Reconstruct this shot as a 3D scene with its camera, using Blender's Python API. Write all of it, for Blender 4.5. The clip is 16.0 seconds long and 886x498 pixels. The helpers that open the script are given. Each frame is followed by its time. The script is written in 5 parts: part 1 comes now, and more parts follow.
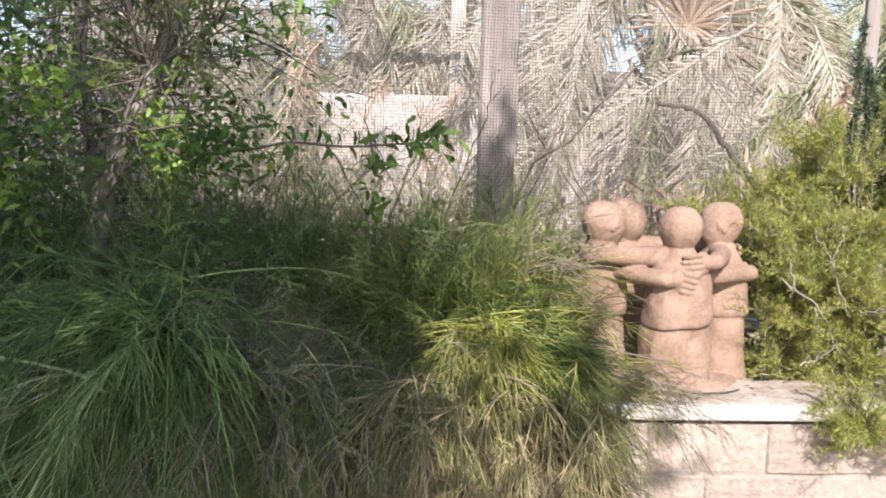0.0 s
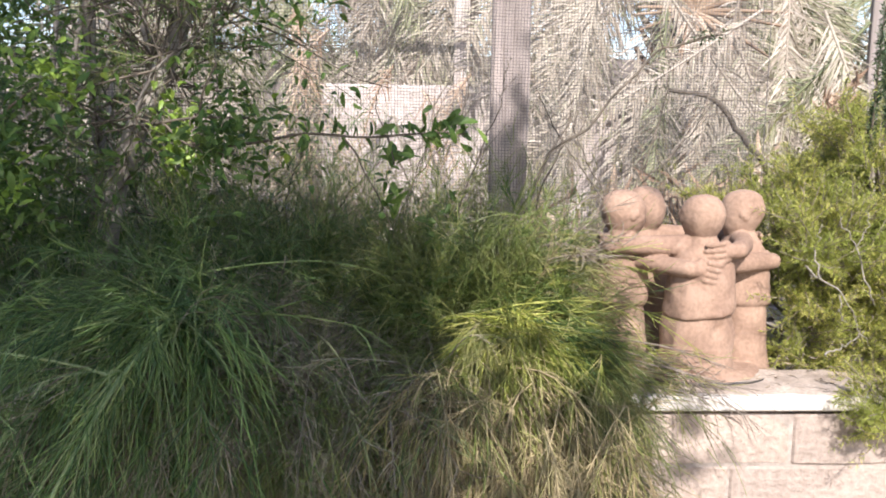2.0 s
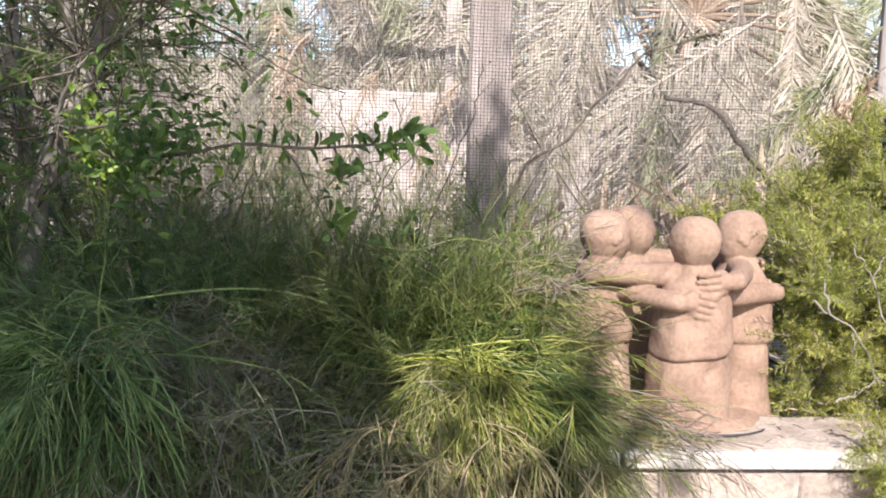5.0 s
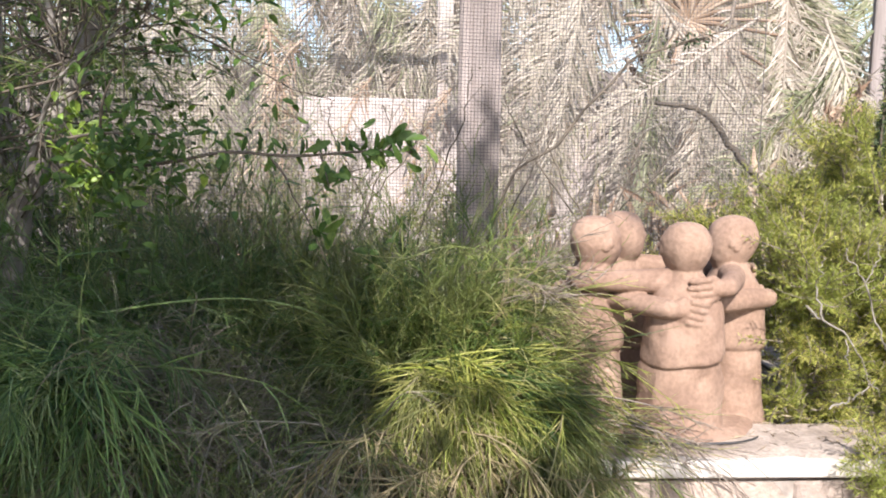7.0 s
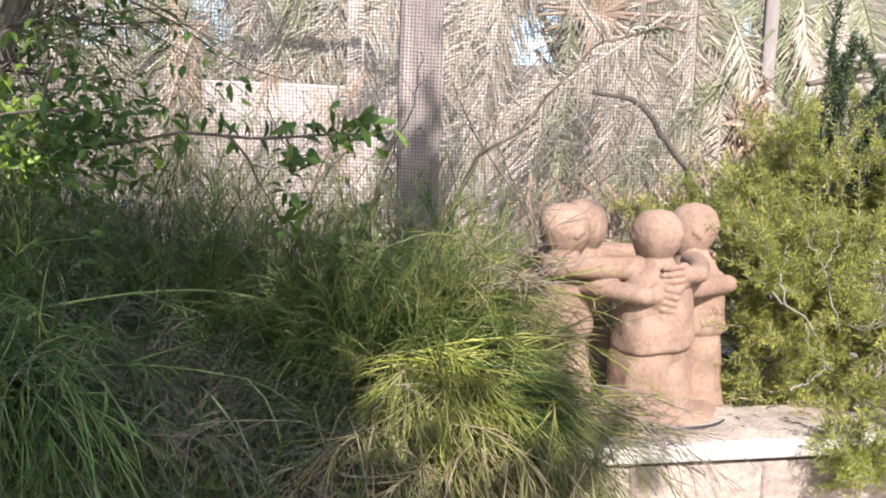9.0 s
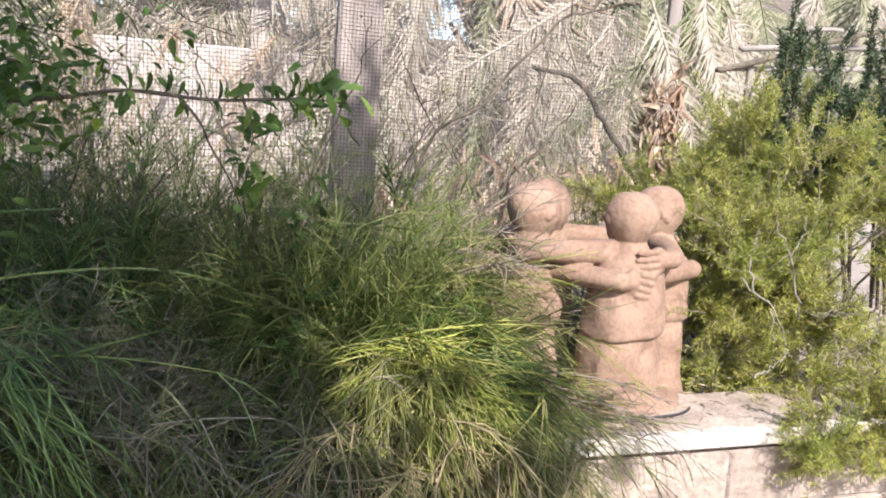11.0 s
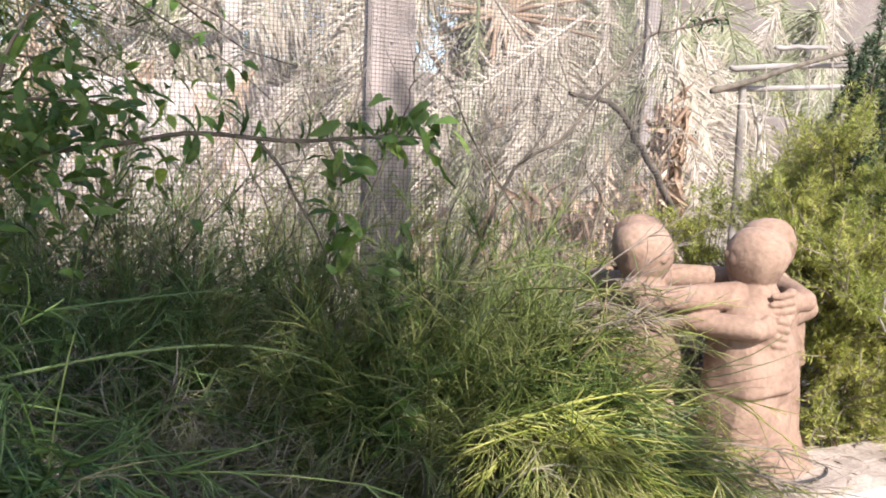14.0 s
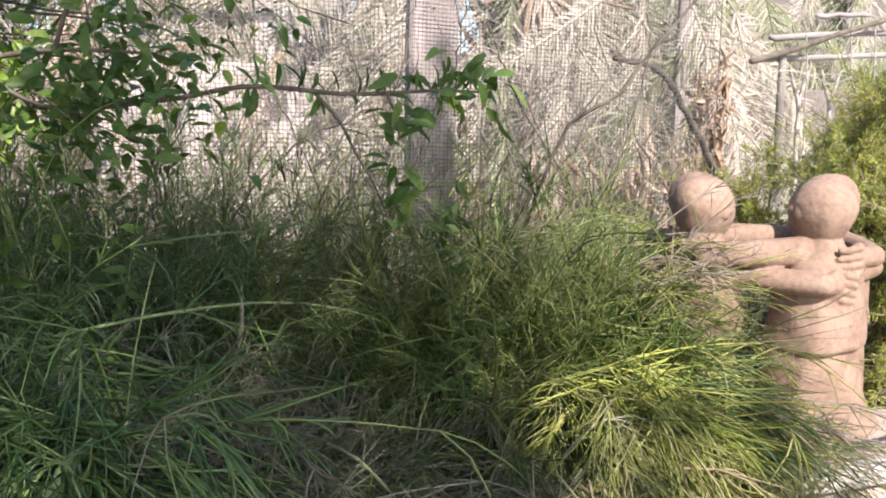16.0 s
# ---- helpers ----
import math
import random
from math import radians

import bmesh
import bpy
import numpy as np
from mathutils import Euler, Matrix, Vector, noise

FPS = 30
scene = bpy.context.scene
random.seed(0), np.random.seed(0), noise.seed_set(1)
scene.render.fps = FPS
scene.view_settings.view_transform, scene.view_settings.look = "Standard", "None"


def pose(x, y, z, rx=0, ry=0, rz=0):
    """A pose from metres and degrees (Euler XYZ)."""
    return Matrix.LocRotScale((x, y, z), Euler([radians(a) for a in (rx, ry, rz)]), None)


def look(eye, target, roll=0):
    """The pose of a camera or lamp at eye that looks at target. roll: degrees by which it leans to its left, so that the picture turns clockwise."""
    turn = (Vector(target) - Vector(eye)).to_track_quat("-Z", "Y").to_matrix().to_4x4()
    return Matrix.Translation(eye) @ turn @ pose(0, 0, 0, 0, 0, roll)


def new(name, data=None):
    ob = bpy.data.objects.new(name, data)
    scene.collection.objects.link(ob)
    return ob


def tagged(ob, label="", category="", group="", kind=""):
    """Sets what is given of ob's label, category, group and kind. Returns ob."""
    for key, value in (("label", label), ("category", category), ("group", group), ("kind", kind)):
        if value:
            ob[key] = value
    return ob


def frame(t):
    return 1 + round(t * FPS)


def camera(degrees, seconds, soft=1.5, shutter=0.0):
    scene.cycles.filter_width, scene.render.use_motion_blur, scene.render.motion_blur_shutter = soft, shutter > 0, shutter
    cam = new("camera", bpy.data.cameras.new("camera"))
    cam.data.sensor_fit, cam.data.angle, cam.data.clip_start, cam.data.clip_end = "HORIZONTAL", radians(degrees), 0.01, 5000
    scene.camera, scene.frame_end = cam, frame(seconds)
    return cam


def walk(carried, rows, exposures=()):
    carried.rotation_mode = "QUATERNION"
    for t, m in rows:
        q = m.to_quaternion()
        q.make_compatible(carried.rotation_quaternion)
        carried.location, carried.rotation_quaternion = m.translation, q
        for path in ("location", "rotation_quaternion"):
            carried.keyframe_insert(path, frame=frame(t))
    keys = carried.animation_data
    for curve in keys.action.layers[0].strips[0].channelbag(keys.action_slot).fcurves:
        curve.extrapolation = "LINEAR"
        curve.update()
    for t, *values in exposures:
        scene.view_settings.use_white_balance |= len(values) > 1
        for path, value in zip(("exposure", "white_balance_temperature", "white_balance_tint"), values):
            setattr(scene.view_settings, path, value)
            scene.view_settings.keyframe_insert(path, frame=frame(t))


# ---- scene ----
cam = camera(55.9, 16.0, soft=1.9)
METRES, EYE, TILT, LEAN, TURN = 1.1, 1.0, 0.0, 0.0, -2.7
ROWS = [
    (0.0, 0.0, 0.0, 0.0, 0.19, -7.26, -1.5),
    (0.5, -0.0048, -0.0005, 0.0007, 0.93, -7.21, -1.6),
    (1.0, -0.0184, -0.0006, -0.0009, 0.69, -7.23, -1.45),
    (1.5, -0.0326, -0.0049, -0.0001, 0.37, -6.91, -1.18),
    (2.0, -0.0331, 0.0203, -0.0017, 0.12, -7.92, -0.89),
    (2.5, -0.022, 0.0757, -0.0052, -0.71, -8.68, -1.48),
    (3.0, -0.0086, 0.1279, -0.0062, -0.39, -9.5, -1.33),
    (3.5, 0.0156, 0.1787, -0.0001, 0.1, -8.96, -1.17),
    (4.0, 0.0376, 0.2034, 0.0031, 1.03, -8.3, -1.29),
    (6.5, 0.0488, 0.2178, 0.006, -0.43, -6.95, -1.1),
    (7.0, 0.0567, 0.2273, 0.005, 0.17, -6.95, -0.81),
    (7.5, 0.0736, 0.242, 0.0027, 1.03, -6.9, -0.82),
    (8.0, 0.0626, 0.253, -0.0022, 0.61, -8.12, -1.29),
    (8.5, -0.0047, 0.2681, -0.0009, -4.67, -7.7, -1.48),
    (9.0, -0.0735, 0.272, -0.0061, -7.69, -7.45, -1.64),
    (11.5, -0.1854, 0.4505, -0.0149, -16.74, -9.08, -3.84),
    (12.0, -0.1901, 0.5281, -0.0136, -17.39, -8.34, -3.34),
    (12.5, -0.2131, 0.5653, -0.0097, -18.49, -8.58, -4.11),
    (13.0, -0.2658, 0.5904, -0.0066, -20.45, -8.09, -2.51),
    (13.5, -0.3107, 0.6013, -0.013, -20.39, -7.59, -2.49),
    (14.0, -0.329, 0.5999, -0.0168, -19.59, -6.7, -1.93),
    (14.5, -0.3418, 0.6033, -0.0246, -19.58, -6.75, -1.92),
    (15.0, -0.3589, 0.6126, -0.0377, -18.7, -6.27, -1.09),
    (15.5, -0.3624, 0.6175, -0.0469, -18.15, -6.94, -0.93),
    (16.0, -0.3602, 0.6226, -0.0536, -17.88, -7.76, -1.04),
]
walk(cam, [(t, pose(0, 0, EYE, TILT, LEAN, TURN) @ pose(METRES * x, METRES * y, METRES * z, 90 + pitch, roll, yaw)) for t, x, y, z, yaw, pitch, roll in ROWS], [(0.0, 1.14, 6320, 17), (12.0, 1.16, 6320, 17), (14.0, 1.22, 6320, 17), (16.0, 1.25, 6320, 17)])

# ---- light ----
SUN_FROM = Vector((0.03, -1.0, 0.85)).normalized()
world = bpy.data.worlds.new("sky")
scene.world = world
world.use_nodes = True
wn = world.node_tree
sky = wn.nodes.new("ShaderNodeTexSky")
sky.sky_type, sky.sun_disc = "NISHITA", False
sky.sun_elevation = math.asin(SUN_FROM.z)
sky.sun_rotation = math.atan2(SUN_FROM.x, SUN_FROM.y)
wn.links.new(sky.outputs[0], wn.nodes["Background"].inputs[0])
wn.nodes["Background"].inputs[1].default_value = 0.125
sun_data = bpy.data.lights.new("sun", "SUN")
sun_data.energy, sun_data.angle, sun_data.color = 5.0, radians(0.6), (1.0, 0.965, 0.92)
sun = new("sun", sun_data)
sun.matrix_world = look(SUN_FROM * 20, (0, 0, 0))

rng = np.random.default_rng(11)
UP = np.array([0.0, 0.0, 1.0])


# ---- materials ----
def shader(name, rough=0.8, metal=0.0):
    m = bpy.data.materials.new(name)
    m.use_nodes = True
    n, l = m.node_tree.nodes, m.node_tree.links
    b = n["Principled BSDF"]
    b.inputs["Roughness"].default_value, b.inputs["Metallic"].default_value = rough, metal
    return m, n, l, b


def ramp(n, stops):
    r = n.new("ShaderNodeValToRGB")
    while len(r.color_ramp.elements) < len(stops):
        r.color_ramp.elements.new(0.5)
    for e, (at, c) in zip(r.color_ramp.elements, stops):
        e.position, e.color = at, (*c, 1)
    return r


def noise_tex(n, l, scale, detail=6.0, stretch=(1, 1, 1), coords="Object"):
    tc, mp, t = n.new("ShaderNodeTexCoord"), n.new("ShaderNodeMapping"), n.new("ShaderNodeTexNoise")
    mp.inputs["Scale"].default_value = stretch
    t.inputs["Scale"].default_value, t.inputs["Detail"].default_value = scale, detail
    l.new(tc.outputs[coords], mp.inputs[0])
    l.new(mp.outputs[0], t.inputs[0])
    return t


def mixed(n, l, kind, fac, a, b):
    m = n.new("ShaderNodeMix")
    m.data_type, m.blend_type = "RGBA", kind
    for socket, v in ((m.inputs[0], fac), (m.inputs[6], a), (m.inputs[7], b)):
        if isinstance(v, (int, float)):
            socket.default_value = v
        elif isinstance(v, tuple):
            socket.default_value = (*v, 1)
        else:
            l.new(v, socket)
    return m.outputs[2]


def bump(n, l, b, height, strength, distance):
    u = n.new("ShaderNodeBump")
    u.inputs["Strength"].default_value, u.inputs["Distance"].default_value = strength, distance
    l.new(height, u.inputs["Height"])
    l.new(u.outputs[0], b.inputs["Normal"])


def foliage(name, stops, rough=0.5, through_light=0.25, patch=None, patch_scale=7.0, gloss=0.35):
    """Leaves or blades: each one a colour of the ramp, with patches of another colour over the plant."""
    m, n, l, b = shader(name, rough)
    b.inputs["Specular IOR Level"].default_value = gloss
    g = n.new("ShaderNodeNewGeometry")
    r = ramp(n, stops)
    oi, add, fract = n.new("ShaderNodeObjectInfo"), n.new("ShaderNodeMath"), n.new("ShaderNodeMath")
    add.operation, fract.operation = "ADD", "FRACT"
    l.new(g.outputs["Random Per Island"], add.inputs[0])
    l.new(oi.outputs["Random"], add.inputs[1])
    l.new(add.outputs[0], fract.inputs[0])
    l.new(fract.outputs[0], r.inputs[0])
    col = r.outputs[0]
    if patch:
        t = noise_tex(n, l, patch_scale, 3.0)
        f = ramp(n, [(0.45, (0, 0, 0)), (0.62, (1, 1, 1))])
        l.new(t.outputs[0], f.inputs[0])
        col = mixed(n, l, "MIX", f.outputs[0], col, patch)
    fine = noise_tex(n, l, 160.0, 3.0)
    fr = ramp(n, [(0.3, (0.72, 0.72, 0.72)), (0.7, (1.15, 1.15, 1.15))])
    l.new(fine.outputs[0], fr.inputs[0])
    col = mixed(n, l, "MULTIPLY", 1.0, col, fr.outputs[0])
    l.new(col, b.inputs["Base Color"])
    tr, mx = n.new("ShaderNodeBsdfTranslucent"), n.new("ShaderNodeMixShader")
    l.new(col, tr.inputs[0])
    mx.inputs[0].default_value = through_light
    l.new(b.outputs[0], mx.inputs[1])
    l.new(tr.outputs[0], mx.inputs[2])
    l.new(mx.outputs[0], n["Material Output"].inputs[0])
    return m


def surface(name, stops, scale, rough=0.85, fine=60.0, depth=0.004, stretch=(1, 1, 1), strength=0.6, spot=None, per_piece=0.0):
    """A mineral or wooden surface: large stains, fine grain, relief."""
    m, n, l, b = shader(name, rough)
    t = noise_tex(n, l, scale, 8.0, stretch)
    r = ramp(n, stops)
    l.new(t.outputs[0], r.inputs[0])
    f = noise_tex(n, l, fine, 8.0, stretch)
    fr = ramp(n, [(0.3, (0.7, 0.68, 0.66)), (0.65, (1.08, 1.08, 1.08))])
    l.new(f.outputs[0], fr.inputs[0])
    col = mixed(n, l, "MULTIPLY", 0.8, r.outputs[0], fr.outputs[0])
    if spot:
        s = noise_tex(n, l, scale * 2.7, 5.0)
        sr = ramp(n, [(0.56, (0, 0, 0)), (0.68, (1, 1, 1))])
        l.new(s.outputs[0], sr.inputs[0])
        col = mixed(n, l, "MIX", sr.outputs[0], col, spot)
    if per_piece:
        oi, hr = n.new("ShaderNodeObjectInfo"), ramp(n, [(0, (1 - per_piece,) * 3), (1, (1.0, 1.0 - per_piece * 0.1, 1.0 - per_piece * 0.25))])
        l.new(oi.outputs["Random"], hr.inputs[0])
        col = mixed(n, l, "MULTIPLY", 1.0, col, hr.outputs[0])
    l.new(col, b.inputs["Base Color"])
    bump(n, l, b, f.outputs[0], strength, depth)
    return m


GREEN_BLADE = foliage("green_blade", [(0, (0.040, 0.080, 0.020)), (0.45, (0.118, 0.176, 0.036)), (0.8, (0.235, 0.285, 0.066)), (1, (0.39, 0.365, 0.15))], 0.36, 0.30, (0.15, 0.175, 0.048), 7.0, 0.5)
STRAW_BLADE = foliage("straw_blade", [(0, (0.19, 0.145, 0.075)), (0.35, (0.33, 0.26, 0.135)), (0.65, (0.48, 0.39, 0.22)), (0.85, (0.25, 0.255, 0.08)), (1, (0.36, 0.34, 0.12))], 0.6, 0.25, (0.32, 0.265, 0.14))
# lighter green for stems, light from above put into the colour
LIT_PALE_BLADE = foliage("lit_pale_blade", [(0, (0.12, 0.21, 0.05)), (0.5, (0.21, 0.315, 0.085)), (1, (0.34, 0.40, 0.15))], 0.36, 0.3, None, 7.0, 0.6)
YELLOW_BLADE = foliage("yellow_blade", [(0, (0.17, 0.22, 0.035)), (0.5, (0.28, 0.305, 0.06)), (0.8, (0.38, 0.365, 0.11)), (1, (0.48, 0.41, 0.22))], 0.45, 0.38, (0.30, 0.29, 0.12))
# cooler copy of the green blade, the tint of shade in its colour
SHADE_BLADE = foliage("shade_green_blade", [(0, (0.028, 0.072, 0.020)), (0.45, (0.090, 0.172, 0.040)), (0.8, (0.205, 0.305, 0.080)), (1, (0.37, 0.41, 0.17))], 0.36, 0.28, (0.105, 0.17, 0.048), 7.0, 0.5)
PALE_STEM = foliage("pale_stem", [(0, (0.20, 0.27, 0.11)), (1, (0.31, 0.37, 0.17))], 0.5, 0.2, None, 7.0, 0.4)
KNOT_STEM = foliage("knot_stem", [(0, (0.28, 0.32, 0.05)), (0.6, (0.41, 0.42, 0.09)), (1, (0.50, 0.47, 0.16))], 0.45, 0.3)
DRY_BLADE = foliage("dry_blade", [(0, (0.16, 0.13, 0.095)), (0.45, (0.27, 0.225, 0.16)), (0.65, (0.40, 0.345, 0.26)), (0.70, (0.17, 0.20, 0.08)), (1, (0.26, 0.285, 0.12))], 0.7, 0.15, (0.24, 0.215, 0.14))
BROAD_LEAF = foliage("broad_leaf", [(0, (0.042, 0.085, 0.018)), (0.5, (0.076, 0.142, 0.028)), (0.85, (0.11, 0.175, 0.036)), (1, (0.17, 0.235, 0.05))], 0.42, 0.33, (0.09, 0.145, 0.032), 5.0, 0.25)
# brighter copy of the broad leaf, sunlight put into its colour
LIT_LEAF = foliage("sunlit_leaf", [(0, (0.16, 0.26, 0.035)), (1, (0.30, 0.40, 0.07))], 0.42, 0.35)
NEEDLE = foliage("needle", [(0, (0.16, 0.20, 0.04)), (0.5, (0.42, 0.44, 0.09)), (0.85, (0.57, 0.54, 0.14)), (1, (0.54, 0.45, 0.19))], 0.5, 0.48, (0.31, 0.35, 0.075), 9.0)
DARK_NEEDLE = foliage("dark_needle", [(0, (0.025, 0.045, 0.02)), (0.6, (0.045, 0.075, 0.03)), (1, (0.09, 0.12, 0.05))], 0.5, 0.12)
DEAD_FROND = foliage("dead_frond", [(0, (0.24, 0.195, 0.145)), (0.4, (0.40, 0.345, 0.27)), (0.8, (0.55, 0.49, 0.405)), (1, (0.27, 0.275, 0.165))], 0.75, 0.2, (0.43, 0.38, 0.295), 2.0)
GREY_FROND = foliage("grey_green_frond", [(0, (0.13, 0.15, 0.07)), (0.6, (0.26, 0.27, 0.15)), (1, (0.42, 0.39, 0.26))], 0.65, 0.2)
HUSK = foliage("dry_husk", [(0, (0.25, 0.16, 0.10)), (0.5, (0.40, 0.285, 0.19)), (1, (0.54, 0.43, 0.31))], 0.75, 0.15)
STALK_BASE = foliage("orange_stalk_base", [(0, (0.20, 0.135, 0.085)), (0.6, (0.31, 0.22, 0.145)), (1, (0.44, 0.35, 0.25))], 0.7, 0.05)
LITTER = foliage("leaf_litter", [(0, (0.09, 0.065, 0.04)), (0.5, (0.2, 0.15, 0.09)), (1, (0.36, 0.29, 0.19))], 0.8, 0.05)
BARK = surface("bark", [(0.3, (0.12, 0.104, 0.086)), (0.7, (0.31, 0.28, 0.235))], 14.0, 0.9, 70.0, 0.006, (1, 1, 0.3))
TWIG = surface("grey_twig", [(0.3, (0.20, 0.17, 0.13)), (0.7, (0.42, 0.38, 0.32))], 30.0, 0.9, 120.0, 0.002)
BARE_TWIG = surface("weathered_twig", [(0.3, (0.13, 0.115, 0.085)), (0.7, (0.29, 0.26, 0.21))], 30.0, 0.9, 120.0, 0.002)
BROWN_TWIG = surface("brown_twig", [(0.3, (0.12, 0.095, 0.07)), (0.7, (0.26, 0.215, 0.165))], 30.0, 0.9, 120.0, 0.002)
DARK_TWIG = surface("dark_twig", [(0.3, (0.06, 0.05, 0.035)), (0.7, (0.15, 0.12, 0.085))], 30.0, 0.9, 120.0, 0.002)
STALK = surface("green_stalk", [(0.3, (0.055, 0.085, 0.026)), (0.7, (0.11, 0.14, 0.05))], 12.0, 0.5, 120.0, 0.001)
POST_WOOD = surface("weathered_post_wood", [(0.25, (0.20, 0.165, 0.14)), (0.55, (0.385, 0.325, 0.285)), (0.8, (0.56, 0.49, 0.44))], 9.0, 0.85, 55.0, 0.004, (1, 1, 0.09))
PALE_WOOD = surface("pale_painted_wood", [(0.3, (0.34, 0.30, 0.265)), (0.7, (0.50, 0.455, 0.41))], 6.0, 0.8, 50.0, 0.003, (1, 1, 0.12))
GREY_WOOD = surface("grey_weathered_wood", [(0.3, (0.17, 0.145, 0.125)), (0.7, (0.27, 0.235, 0.21))], 8.0, 0.85, 50.0, 0.003, (1, 1, 0.1))
POLE_WOOD = surface("bleached_pole_wood", [(0.3, (0.17, 0.15, 0.13)), (0.7, (0.30, 0.272, 0.242))], 14.0, 0.85, 45.0, 0.003, (0.15, 1, 1))
TERRACOTTA = surface("terracotta", [(0.25, (0.172, 0.104, 0.070)), (0.5, (0.243, 0.156, 0.105)), (0.75, (0.320, 0.219, 0.152))], 9.0, 0.9, 130.0, 0.0016, (1, 1, 1), 0.7, (0.262, 0.172, 0.119))
BLOCK = surface("split_face_block", [(0.25, (0.27, 0.215, 0.172)), (0.75, (0.40, 0.325, 0.265))], 7.0, 0.95, 75.0, 0.006, (1, 1, 1), 1.0, None, 0.16)
CAP = surface("cast_cap_stone", [(0.25, (0.38, 0.345, 0.295)), (0.75, (0.57, 0.53, 0.465))], 6.0, 0.9, 90.0, 0.002, (1, 1, 1), 0.5, None, 0.06)
MORTAR = surface("mortar", [(0.3, (0.22, 0.185, 0.15)), (0.7, (0.32, 0.275, 0.23))], 20.0, 0.95, 100.0, 0.003)
SOIL = surface("garden_soil", [(0.3, (0.23, 0.19, 0.15)), (0.7, (0.42, 0.36, 0.29))], 9.0, 0.95, 60.0, 0.012, (1, 1, 1), 1.0)
DUST = surface("sandy_dust", [(0.3, (0.25, 0.20, 0.155)), (0.7, (0.40, 0.335, 0.27))], 16.0, 0.95, 140.0, 0.003, (1, 1, 1), 1.0)
GRAVEL = surface("dusty_ground", [(0.3, (0.31, 0.265, 0.21)), (0.7, (0.38, 0.33, 0.275))], 1.3, 0.95, 60.0, 0.01, (1, 1, 1), 1.0)
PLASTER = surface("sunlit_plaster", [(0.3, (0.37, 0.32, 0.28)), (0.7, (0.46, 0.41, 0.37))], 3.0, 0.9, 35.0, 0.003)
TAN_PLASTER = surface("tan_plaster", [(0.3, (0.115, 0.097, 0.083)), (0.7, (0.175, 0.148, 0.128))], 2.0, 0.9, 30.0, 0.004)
NETTING = surface("netting", [(0.3, (0.075, 0.066, 0.062)), (0.7, (0.13, 0.118, 0.11))], 40.0, 0.6, 200.0, 0.0005)
RUBBER = surface("black_hose", [(0.3, (0.02, 0.02, 0.02)), (0.7, (0.04, 0.04, 0.04))], 30.0, 0.5, 120.0, 0.0005)


# ---- mesh tools ----
def grid_mesh(name, verts, faces, materials, smooth=True, index=None):
    me = bpy.data.meshes.new(name)
    verts, faces = np.asarray(verts, np.float32), np.asarray(faces, np.int32)
    k = faces.shape[1]
    me.vertices.add(len(verts))
    me.vertices.foreach_set("co", verts.ravel())
    me.loops.add(faces.size)
    me.loops.foreach_set("vertex_index", faces.ravel())
    me.polygons.add(len(faces))
    me.polygons.foreach_set("loop_start", np.arange(0, faces.size, k, dtype=np.int32))
    me.polygons.foreach_set("use_smooth", np.full(len(faces), smooth))
    for m in materials if isinstance(materials, (list, tuple)) else [materials]:
        me.materials.append(m)
    if index is not None:
        me.polygons.foreach_set("material_index", np.asarray(index, np.int32))
    me.update(calc_edges=True)
    return me


def thing(name, at=(0, 0, 0), label="", category="", group="", kind=""):
    ob = new(name)
    ob.empty_display_size = 0.05
    ob.location = at
    return tagged(ob, label, category, group, kind)


def part(name, data, material=None, parent=None, label="", kind=""):
    """One mesh object, in world places, under a thing or a part."""
    if isinstance(data, bmesh.types.BMesh):
        me = bpy.data.meshes.new(name)
        data.to_mesh(me)
        data.free()
        me.materials.append(material)
    else:
        me = data
    ob = new(name, me)
    if parent is not None:
        ob.parent = parent
        at, p = Vector(), parent
        while p is not None:
            at += p.location
            p = p.parent
        ob.location = -at
    return tagged(ob, label, kind=kind)


def unit(v):
    return v / np.maximum(np.linalg.norm(v, axis=-1, keepdims=True), 1e-9)


def tubes(paths, radii, sides=3):
    """Thin stems: paths (N, K, 3), radii (N, K)."""
    N, K, _ = paths.shape
    tan = unit(np.gradient(paths, axis=1))
    ref = np.broadcast_to(unit(rng.normal(size=(N, 1, 3))), paths.shape)
    a = unit(np.cross(tan, ref))
    b = np.cross(tan, a)
    ang = np.arange(sides) / sides * 2 * np.pi
    v = paths[:, :, None] + radii[:, :, None, None] * (np.cos(ang)[:, None] * a[:, :, None] + np.sin(ang)[:, None] * b[:, :, None])
    base = np.arange(N)[:, None, None] * K * sides + np.arange(K - 1)[:, None] * sides
    i, j = np.arange(sides), (np.arange(sides) + 1) % sides
    f = np.stack([base + i, base + j, base + sides + j, base + sides + i], -1).reshape(-1, 4)
    return v.reshape(-1, 3), f


